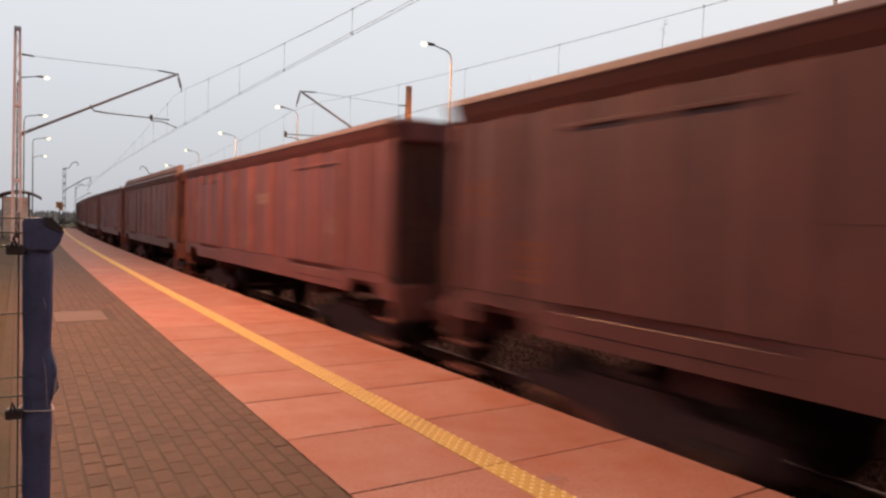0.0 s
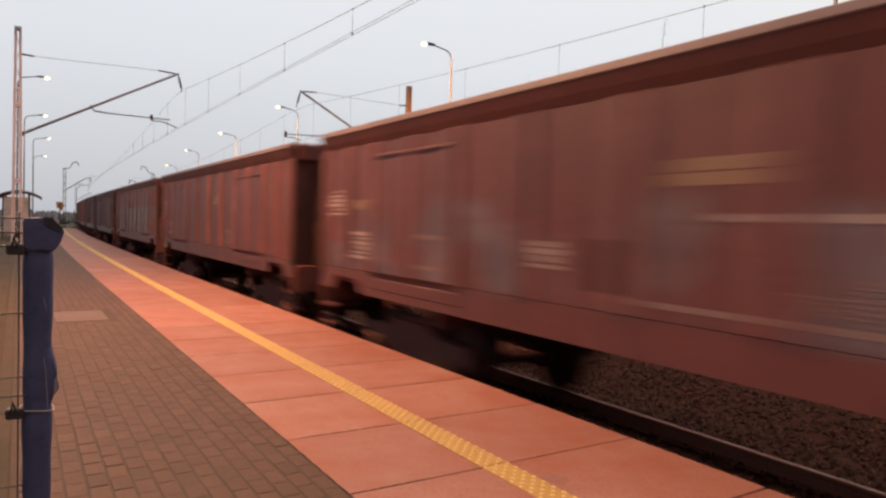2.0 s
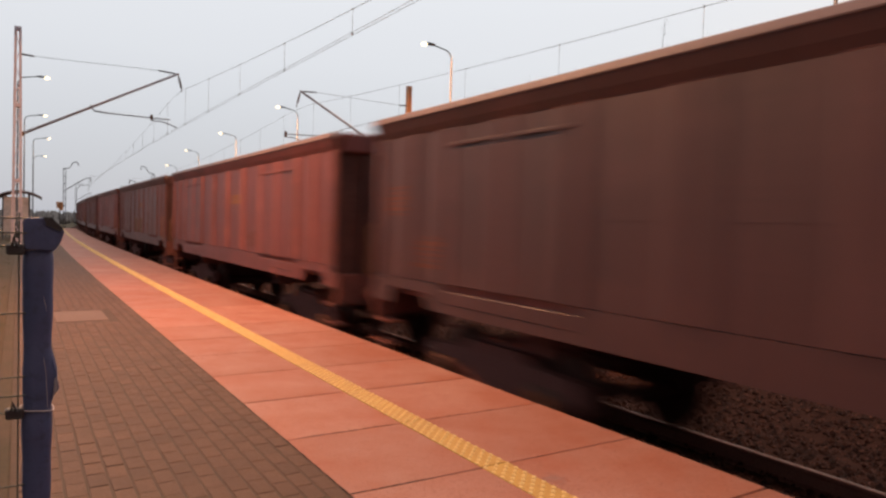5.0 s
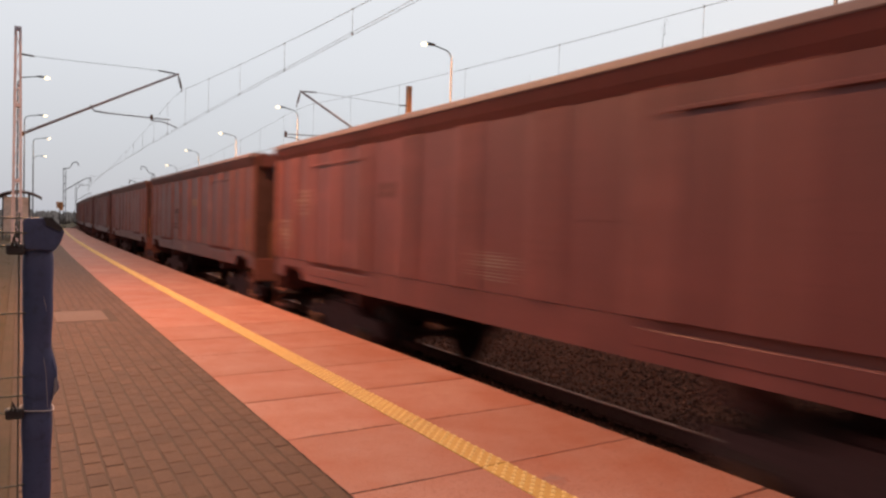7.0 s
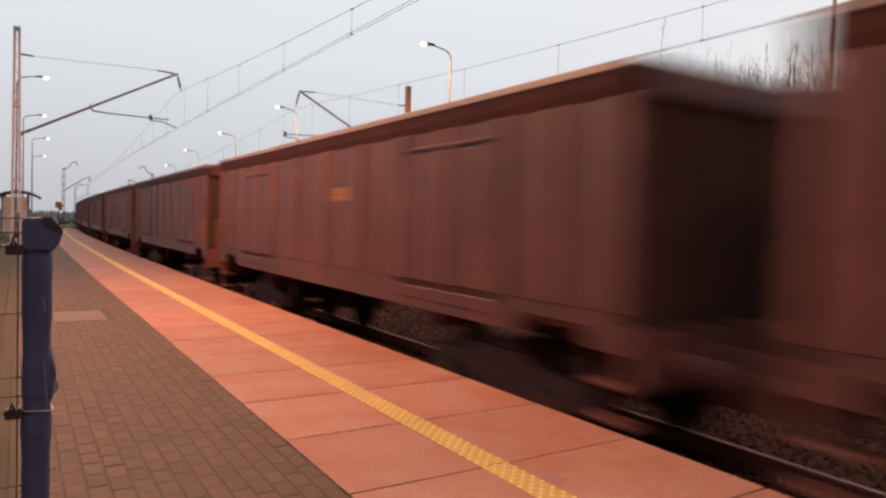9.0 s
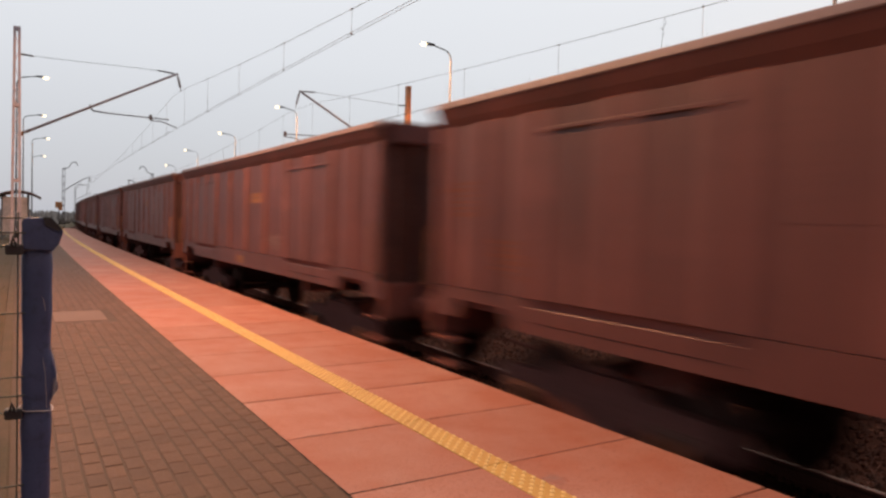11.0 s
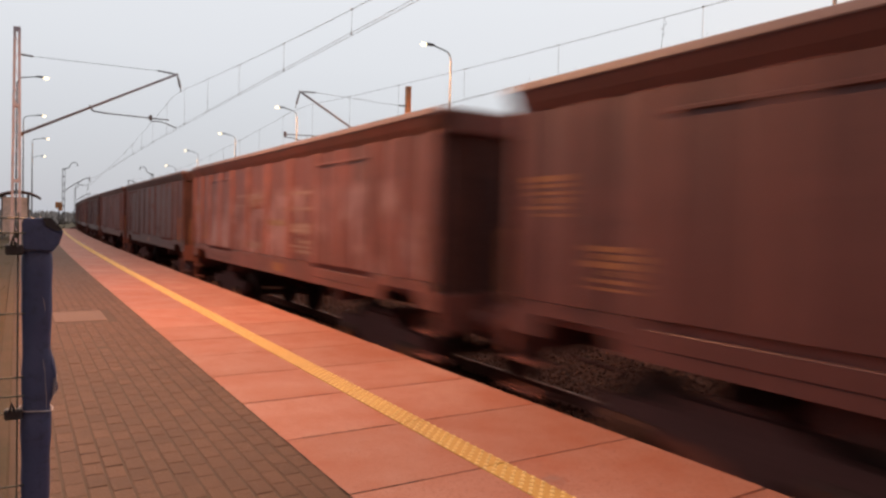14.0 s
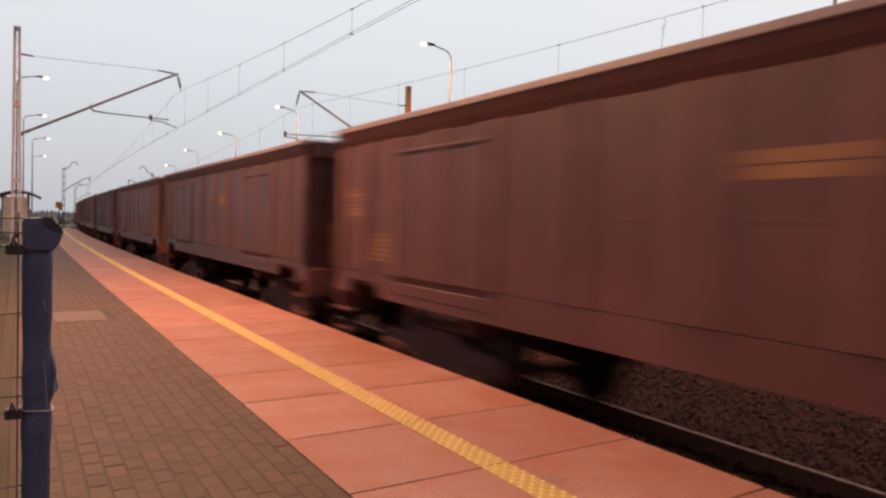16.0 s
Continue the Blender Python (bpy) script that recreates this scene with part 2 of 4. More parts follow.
def tube(bm, pts, radii, sides=8, cap=True):
    """A round bar through the points; radii is one number or one for each point."""
    pts = [Vector(p) for p in pts]
    if not isinstance(radii, (list, tuple)):
        radii = [radii] * len(pts)
    rings = []
    for i, p in enumerate(pts):
        d = (pts[min(i + 1, len(pts) - 1)] - pts[max(i - 1, 0)]).normalized()
        u = d.orthogonal().normalized() if abs(d.z) > 0.95 else Vector((0, 0, 1)).cross(d).normalized()
        w = d.cross(u)
        rings.append([bm.verts.new(p + radii[i] * (u * math.cos(a) + w * math.sin(a))) for a in (2 * math.pi * k / sides for k in range(sides))])
    for a, b in zip(rings, rings[1:]):
        for k in range(sides):
            bm.faces.new((a[k], a[(k + 1) % sides], b[(k + 1) % sides], b[k]))
    if cap and sides > 2:
        bm.faces.new(rings[0][::-1])
        bm.faces.new(rings[-1])


def prism(bm, profile, y0, y1, axis="y"):
    """A closed profile of (x, z) drawn along y, or of (y, z) along x."""
    ends = []
    for t in (y0, y1):
        ends.append([bm.verts.new((a, t, b) if axis == "y" else (t, a, b)) for a, b in profile])
    n = len(profile)
    for i in range(n):
        bm.faces.new((ends[0][i], ends[0][(i + 1) % n], ends[1][(i + 1) % n], ends[1][i]))
    bm.faces.new(ends[0][::-1])
    bm.faces.new(ends[1])


def part(name, bm, mat, parent=None, label="", smooth=False):
    """Links a bmesh as one mesh object, under a thing or a part."""
    bmesh.ops.recalc_face_normals(bm, faces=bm.faces[:])
    me = bpy.data.meshes.new(name)
    bm.to_mesh(me)
    bm.free()
    me.materials.append(mat)
    if smooth:
        for p in me.polygons:
            p.use_smooth = True
    ob = new(name, me)
    ob.parent = parent
    return tagged(ob, label)


def piece(name, me, parent, m):
    """One more object on a shared mesh."""
    ob = new(name, me)
    ob.parent = parent
    ob.matrix_basis = m
    return ob


def empty(name, m=None):
    ob = new(name)
    ob.empty_display_size = 0.2
    if m:
        ob.matrix_basis = m
    return ob


# ---- plan: x across the line, y along it, z = 0 on the platform ----
RAIL_Z = -0.72
AXIS_1, AXIS_2 = 5.34, 10.50
EDGE, BRICK_END, STRIP_0, STRIP_1 = 3.52, 1.45, 2.28, 2.465
BEND_Y, BEND_R = 14.0, 1450.0
PLATFORM_END = 75.0


def bend(y):
    """How far the line has curved to the right at y."""
    return max(0.0, y - BEND_Y) ** 2 / (2 * BEND_R)


def heading(y):
    return -math.degrees(math.atan(max(0.0, y - BEND_Y) / BEND_R))


def on_line(x, y, z=0.0):
    """A pose beside the line: x from the camera's own line, turned with the curve."""
    return pose(x + bend(y), y, z, 0, 0, heading(y))


def ribbon(bm, profile, ys):
    """An open profile of (x, z) swept along the line."""
    rows = [[bm.verts.new((x + bend(y), y, z)) for x, z in profile] for y in ys]
    for a, b in zip(rows, rows[1:]):
        for k in range(len(profile) - 1):
            bm.faces.new((a[k], a[k + 1], b[k + 1], b[k]))


def steps(a, b, d):
    n = max(1, round((b - a) / d))
    return [a + (b - a) * i / n for i in range(n + 1)]


LONG = [-420, -200, -60, -10] + steps(14, 440, 12)

# ---- ground ----
bm = bmesh.new()
bmesh.ops.create_grid(bm, x_segments=60, y_segments=60, size=2500)
for v in bm.verts:
    v.co.z = -1.35
ground = tagged(part("ground", bm, M_EARTH), "dark winter earth and grass reaching the horizon", "ground", kind="structure")

bm = bmesh.new()
ribbon(bm, [(2.3, -1.35), (3.2, -0.97), (4.0, -0.893), (6.7, -0.893), (7.9, -1.00), (9.2, -0.893), (11.9, -0.893), (12.6, -0.98), (13.4, -1.35)], LONG)
trackbed = tagged(part("trackbed", bm, M_BALLAST), "brown dusty crushed-stone bed under two railway tracks", "track bed", kind="structure")

# loose stones of the bed where they can be told apart
rng = np.random.default_rng(5)
STONE = np.array([(1, 0, 0), (-1, 0, 0), (0, 1, 0), (0, -1, 0), (0, 0, 1), (0, 0, -1)], float)
STONE_F = ((0, 2, 4), (2, 1, 4), (1, 3, 4), (3, 0, 4), (2, 0, 5), (1, 2, 5), (3, 1, 5), (0, 3, 5))
verts, faces = [], []
for i in range(20000):
    sx, sy = rng.uniform(4.1, 9.3), 1.5 + 26 * rng.random() ** 1.6
    sz = -0.893 - (0.10 * (1 - abs(sx - 7.9) / 1.2) if 6.7 < sx < 9.1 else 0) + rng.uniform(-0.01, 0.022)
    size = rng.uniform(0.018, 0.052)
    th = rng.uniform(0, 6.28)
    ct, st = math.cos(th), math.sin(th)
    p = STONE * (size * rng.uniform(0.7, 1.3, (6, 1))) * (1.0, 0.8, 0.65)
    q = np.stack([p[:, 0] * ct - p[:, 1] * st + sx + bend(sy), p[:, 0] * st + p[:, 1] * ct + sy, p[:, 2] + sz], 1)
    n0 = len(verts)
    verts.extend(map(tuple, q))
    faces.extend((a + n0, b + n0, c + n0) for a, b, c in STONE_F)
me = bpy.data.meshes.new("ballast_stones")
me.from_pydata(verts, [], faces)
me.materials.append(by_island(M_STONE, "loose_ballast_stone"))
tagged(new("ballast_stones", me), "loose brown crushed stones lying between the tracks", "ballast", kind="stuff")

# rails and sleepers
RAIL_PROFILE = [(-0.036, 0.0), (0.036, 0.0), (0.036, -0.035), (0.010, -0.05), (0.010, -0.145), (0.075, -0.16), (0.075, -0.172), (-0.075, -0.172), (-0.075, -0.16), (-0.010, -0.145), (-0.010, -0.05), (-0.036, -0.035), (-0.036, 0.0)]
for axis in (AXIS_1, AXIS_2):
    for side in (-0.7535, 0.7535):
        bm = bmesh.new()
        ribbon(bm, [(axis + side + a, RAIL_Z + b) for a, b in RAIL_PROFILE], LONG)
        rail = tagged(part("rail", bm, M_RAIL), "rusty steel rail with a polished running top", "rail", "rails of the two tracks")
        bm = bmesh.new()
        ribbon(bm, [(axis + side - 0.008, RAIL_Z + 0.0005), (axis + side - 0.004, RAIL_Z + 0.003), (axis + side + 0.012, RAIL_Z + 0.003), (axis + side + 0.016, RAIL_Z + 0.0005)], LONG)
        part("running_surface", bm, M_RAILTOP, rail, "polished running surface")
bm = bmesh.new()
prism(bm, [(-0.13, -0.22), (0.13, -0.22), (0.10, 0.0), (-0.10, 0.0)], -1.25, 1.25, "x")
sleeper = tagged(part("sleeper", bm, M_CONC), "grey concrete railway sleeper bedded in crushed stone", "sleeper", "sleepers under the rails")
sleeper.matrix_basis = on_line(AXIS_1, -12, RAIL_Z - 0.175)
for axis in (AXIS_1, AXIS_2):
    for i in range(95):
        copy_thing(sleeper, on_line(axis, -11.4 + 0.6 * i, RAIL_Z - 0.175))

# ---- our platform ----
YS = steps(-30, 14, 22) + steps(16, PLATFORM_END, 4)
bm = bmesh.new()
ribbon(bm, [(-0.10, -1.4), (-0.10, -0.075), (EDGE - 0.14, -0.075), (EDGE - 0.14, -1.4)], YS)
bm.verts.ensure_lookup_table()
bm.faces.new([bm.verts[i] for i in range(len(bm.verts) - 4, len(bm.verts))])
platform = tagged(part("platform", bm, M_WALLC), "concrete station platform beside a curving track", "platform", kind="structure")

SLAB_PITCH, SLAB_0 = 0.983, 3.15
bm = bmesh.new()
box(bm, BRICK_END + 0.004, EDGE, -SLAB_PITCH / 2 + 0.0045, SLAB_PITCH / 2 - 0.0045, -0.11, 0.0, 0.006)
slab = part("platform_slab", bm, M_SLAB, platform, "red-tinted concrete paving slab")
slab_me = slab.data
first = SLAB_PITCH * -12 + SLAB_0 + SLAB_PITCH / 2
slab.matrix_basis = on_line(0, first, 0)
SLABS = [first + SLAB_PITCH * i for i in range(int((PLATFORM_END - first) / SLAB_PITCH) + 1)]
for y in SLABS[1:]:
    piece("platform_slab", slab_me, platform, on_line(0, y, random.uniform(-0.0015, 0.0015)))

bm = bmesh.new()
box(bm, STRIP_0, STRIP_1, -SLAB_PITCH / 2 + 0.004, SLAB_PITCH / 2 - 0.004, 0.001, 0.007, 0.002)
strip = tagged(empty("tactile_strip"), "raised yellow studded warning strip along the platform edge", "tactile strip", kind="structure")
tile = part("tactile_tile", bm, M_YELLOW, strip)
bm = bmesh.new()
for i in range(12):
    for j in range(5):
        y = -SLAB_PITCH / 2 + SLAB_PITCH / 12 * (i + (0.25 if j % 2 else 0.75))
        x = STRIP_0 + 0.0125 + 0.0400 * j
        ring0 = [bm.verts.new((x + 0.0135 * math.cos(a), y + 0.0150 * math.sin(a), 0.007)) for a in (k * math.pi / 4 for k in range(8))]
        ring1 = [bm.verts.new((x + 0.0095 * math.cos(a), y + 0.0105 * math.sin(a), 0.0125)) for a in (k * math.pi / 4 for k in range(8))]
        for k in range(8):
            bm.faces.new((ring0[k], ring0[(k + 1) % 8], ring1[(k + 1) % 8], ring1[k]))
        bm.faces.new(ring1)
studs = part("studs", bm, M_STUD, tile, "pale worn studs")
tagged(studs, kind="stuff")
tile.matrix_basis = on_line(0, first, 0)
for y in SLABS[1:]:
    t = piece("tactile_tile", tile.data, strip, on_line(0, y, 0.0))
    if -10 < y < 40:
        s = piece("studs", studs.data, t, Matrix())
        tagged(s, "pale worn studs", kind="stuff")

# brown pavers in running bond
PW, PL = 0.1036, 0.190
bm = bmesh.new()
box(bm, -PW / 2 + 0.0052, PW / 2 - 0.0052, -PL / 2 + 0.0026, PL / 2 - 0.0026, -0.06, 0.0, 0.004)
paver = part("paver", bm, M_PAVER, platform)
paver_me = paver.data
COLS = 14
COVER = (0.42, 1.04, 10.0, 11.05)
bm = bmesh.new()
ribbon(bm, [(-0.09, -0.0030), (BRICK_END + 0.01, -0.0030)], YS)
part("joint_bed", bm, M_JOINT, platform, "dark sand between the pavers")
near, far_pavers = [], []
for r in range(316):
    for cix in range(COLS):
        px = 0.0 + PW * (cix + 0.5)
        py = -14.96 + PL * r + (PL / 2 if cix % 2 else 0)
        if COVER[0] - PW / 2 < px < COVER[1] + PW / 2 and COVER[2] - PL / 2 < py < COVER[3] + PL / 2:
            continue
        (near if 3.0 < py < 7.3 and len(near) < 300 else far_pavers).append((px, py, random.gauss(0, 0.0010)))
paver.matrix_basis = on_line(near[0][0], near[0][1], near[0][2])
for px, py, pz in near[1:]:
    piece("paver", paver_me, platform, on_line(px, py, pz) @ pose(0, 0, 0, random.gauss(0, 0.25), random.gauss(0, 0.3), random.gauss(0, 0.6)))
pv = np.array([v.co for v in paver_me.vertices])
pf = [tuple(p.vertices) for p in paver_me.polygons if p.normal.z > -0.5]
verts, faces = [], []
for px, py, pz in far_pavers:
    m = on_line(px, py, pz) @ pose(0, 0, 0, random.gauss(0, 0.25), random.gauss(0, 0.3), random.gauss(0, 0.6))
    a = np.array(m)
    n0 = len(verts)
    verts.extend(map(tuple, pv @ a[:3, :3].T + a[:3, 3]))
    faces.extend(tuple(i + n0 for i in f) for f in pf)
me = bpy.data.meshes.new("paver_field")
me.from_pydata(verts, [], faces)
me.materials.append(by_island(M_PAVER, "brown_paver_field"))
ob = tagged(new("paver_field", me), "brown pavers in running bond", kind="stuff")
ob.parent = platform
bm = bmesh.new()
ribbon(bm, [(0.0, 0.0), (BRICK_END, 0.0)], steps(45.2, PLATFORM_END, 3))
part("far_paving", bm, M_PAVER, platform, "brown paving seen from afar")
bm = bmesh.new()
box(bm, COVER[0], COVER[1], COVER[2], COVER[3], -0.05, 0.004, 0.006)
part("inspection_cover", bm, M_COVER, platform, "pale concrete inspection cover set in the pavers")

# a smear of cement over the strip
bm = bmesh.new()
rs = random.Random(2)
bm.faces.new([bm.verts.new((2.545 + (0.062 + rs.uniform(-0.02, 0.02)) * math.cos(a), 2.80 + (0.075 + rs.uniform(-0.025, 0.025)) * math.sin(a), 0.004)) for a in (k * math.pi / 9 for k in range(18))])
part("cement_smear", bm, M_SMEAR, platform, "grey cement smear over the slab and strip")

# kerb and the worn ground behind the platform
bm = bmesh.new()
ribbon(bm, [(-0.13, -0.3), (-0.13, 0.012), (-0.12, 0.02), (-0.04, 0.02), (-0.03, 0.012), (-0.03, -0.3)], YS)
tagged(part("kerb", bm, M_KERB), "low concrete kerb along the back of the platform", "kerb", kind="structure")
bm = bmesh.new()
ribbon(bm, [(-9.0, -1.36), (-4.2, -0.25), (-2.6, -0.06), (-0.13, -0.03)], YS)
tagged(part("worn_ground", bm, M_PATH), "worn bare ground behind the platform", "ground", kind="structure")

# dirt gathered in the seam between pavers and slabs
bm = bmesh.new()
rd = random.Random(21)
y = 1.0
while y < 22.0:
    n = rd.randint(3, 7)
    d = rd.uniform(0.02, 0.05)
    left = [(BRICK_END - rd.uniform(0.001, 0.006), y + d * k) for k in range(n)]
    right = [(BRICK_END + rd.uniform(0.001, 0.007), y + d * k) for k in range(n)][::-1]
    bm.faces.new([bm.verts.new((px + bend(py), py, 0.0035)) for px, py in left + right])
    y += d * n + rd.uniform(0.0, 0.05)
for n in range(-1, 8):
    y = SLAB_0 + SLAB_PITCH * n
    x = BRICK_END
    while x < EDGE - 0.05:
        m = rd.randint(3, 8)
        d = rd.uniform(0.012, 0.035)
        if rd.random() < (0.8 if x < STRIP_0 else 0.45) and not STRIP_0 - m * d < x < STRIP_1:
            low = [(x + d * k, y - rd.uniform(0.001, 0.0055)) for k in range(m)]
            high = [(x + d * k, y + rd.uniform(0.001, 0.0055)) for k in range(m)][::-1]
            bm.faces.new([bm.verts.new((px, py, 0.0035)) for px, py in low + high])
        x += d * m + rd.uniform(0.0, 0.03)
tagged(part("seam_dirt", bm, M_SEAM, platform, "dark dirt in the seam"), kind="stuff")

# ---- the far platform ----
FAR_EDGE = AXIS_2 + 1.82
bm = bmesh.new()
ribbon(bm, [(FAR_EDGE + 0.14, -1.4), (FAR_EDGE + 0.14, -0.10), (FAR_EDGE, -0.10), (FAR_EDGE, 0.0), (FAR_EDGE + 3.4, 0.0), (FAR_EDGE + 3.4, -1.4)], YS)
tagged(part("far_platform", bm, M_SLAB), "red concrete platform across the second track", "platform", kind="structure")

# ---- street lamps on both platforms ----
LAMP_H = 8.37


def lamp_post(m, arm=1.15):
    """A tapered post whose top bends over into an arm with a lantern; the arm points along +x."""
    lamp = empty("lamp_post")
    bm = bmesh.new()
    tube(bm, [(0, 0, -0.1), (0, 0, 0.9), (0, 0, 0.95), (0, 0, LAMP_H - 0.45)], [0.08, 0.08, 0.055, 0.036], 10)
    part("post", bm, M_GALV, lamp, smooth=True)
    bm = bmesh.new()
    pts = [(0, 0, LAMP_H - 0.46)] + [(0.38 - 0.38 * math.cos(a), 0, LAMP_H - 0.45 + 0.38 * math.sin(a)) for a in (i * math.pi / 2 / 6 * 0.97 for i in range(1, 7))]
    pts.append((arm - 0.3, 0, LAMP_H + 0.03))
    tube(bm, pts, 0.027, 8)
    part("arm", bm, M_GALV, lamp, smooth=True)
    bm = bmesh.new()
    prism(bm, [(arm - 0.34, LAMP_H + 0.0), (arm - 0.34, LAMP_H + 0.055), (arm - 0.22, LAMP_H + 0.075), (arm - 0.02, LAMP_H + 0.075), (arm + 0.04, LAMP_H + 0.05), (arm + 0.04, LAMP_H + 0.0)], -0.08, 0.08)
    head = part("lantern", bm, M_GALV, lamp, "grey lantern housing")
    bm = bmesh.new()
    bmesh.ops.create_uvsphere(bm, u_segments=12, v_segments=8, radius=1.0, matrix=Matrix.Translation((arm + 0.12, 0, LAMP_H + 0.0)) @ Matrix.Diagonal((0.135, 0.10, 0.065, 1)))
    part("lens", bm, M_GLOW, head, "glowing lamp lens", smooth=True)
    bm = bmesh.new()
    tube(bm, [(0, 0, 0), (0, 0, 0.05)], [0.16, 0.15], 10)
    part("base_flange", bm, M_GALV, lamp)
    lamp.matrix_basis = m
    return tagged(lamp, "tall grey lamp post with a lit lantern on a bent arm", "lamp post", "lamps along the platforms")


def lamp_light(x, y, power, spread, fade):
    d = bpy.data.lights.new("lamp_light", "SPOT")
    d.spot_size, d.spot_blend = radians(spread), fade
    d.shadow_soft_size, d.energy, d.color = 0.22, power, LAMP_COLOR
    ob = new("lamp_light", d)
    ob.matrix_basis = pose(x + bend(y), y, LAMP_H - 0.24)


lamp = None
for x, y, turn, lit in ((-0.62, -4.0, 0, 0.17), (-0.62, 11.0, 0, 1.33), (-0.80, 25.6, 0, 0.05), (-0.30, 41.0, 0, 0.05), (-0.30, 57.0, 0, 0.05), (-0.10, 74.0, 0, 0.05), (-0.85, 97.2, 0, 0),
                        (14.45, 7.9, 180, 0.15), (14.53, 23.0, 180, 0.5), (14.62, 41.4, 180, 0.5), (14.7, 57.4, 180, 0.5), (14.85, 74.8, 180, 0.5), (15.9, 98.6, 180, 0)):
    m = on_line(x, y, 0) @ pose(0, 0, 0, 0, 0, turn)
    lamp = lamp_post(m) if lamp is None else copy_thing(lamp, m)
    if lit:
        lamp_light(x + (1.19 if turn == 0 else -1.19), y, LAMP_POWER * lit, 178, 0.25)

# ---- overhead line ----
CONTACT_Z, MAST_H = RAIL_Z + 5.68, 8.05


def lattice_mast(m, paint):
    """Two channel chords laced with flat bars, a little wider at the foot; the track lies along +x."""
    mast = empty("catenary_mast")
    half = lambda z: 0.185 - 0.075 * (z + 1.0) / (MAST_H + 1.0)
    for s in (-1, 1):
        bm = bmesh.new()
        for w, d in ((0.05, 0.10),):
            lo, hi = half(-1.0), half(MAST_H)
            vs = [bm.verts.new((s * (h + dx), dy, z)) for z, h in ((-1.1, lo), (MAST_H, hi)) for dx, dy in ((0.0, -0.10), (0.0, 0.10), (-0.085, 0.10), (-0.085, 0.075), (-0.014, 0.075), (-0.014, -0.075), (-0.085, -0.075), (-0.085, -0.10))]
            for k in range(8):
                bm.faces.new((vs[k], vs[(k + 1) % 8], vs[8 + (k + 1) % 8], vs[8 + k]))
            bm.faces.new(vs[8:])
        part("chord", bm, paint, mast)
    n = 15
    for k in range(n):
        z0, z1 = -0.6 + (MAST_H + 0.4) * k / n, -0.6 + (MAST_H + 0.4) * (k + 1) / n
        for ySide in (-0.105, 0.105):
            s = -1 if k % 2 else 1
            bm = bmesh.new()
            tube(bm, [(s * (half(z0) - 0.03), ySide, z0), (-s * (half(z1) - 0.03), ySide, z1)], 0.008, 4)
            part("lacing_bar", bm, paint, mast)
    for z in (0.4, 2.55, 5.25, MAST_H - 0.06):
        bm = bmesh.new()
        box(bm, -half(z) + 0.004, half(z) - 0.004, -0.116, 0.116, z - 0.06, z + 0.06)
        part("batten", bm, paint, mast)
    bm = bmesh.new()
    box(bm, -0.45, 0.45, -0.45, 0.45, -1.5, -0.9, 0.02)
    part("footing", bm, M_CONC, mast, "concrete footing block")
    mast.matrix_basis = m
    return tagged(mast, "slender laced steel mast holding the overhead line", "mast", "masts of the overhead line")


def insulator(bm, a, b, r=0.05, n=7):
    a, b = Vector(a), Vector(b)
    pts, rad = [], []
    for i in range(n):
        for f, k in ((0.15, 0.45), (0.4, 1.0), (0.6, 1.0), (0.85, 0.45)):
            pts.append(a.lerp(b, (i + f) / n))
            rad.append(r * k)
    tube(bm, pts, rad, 8)


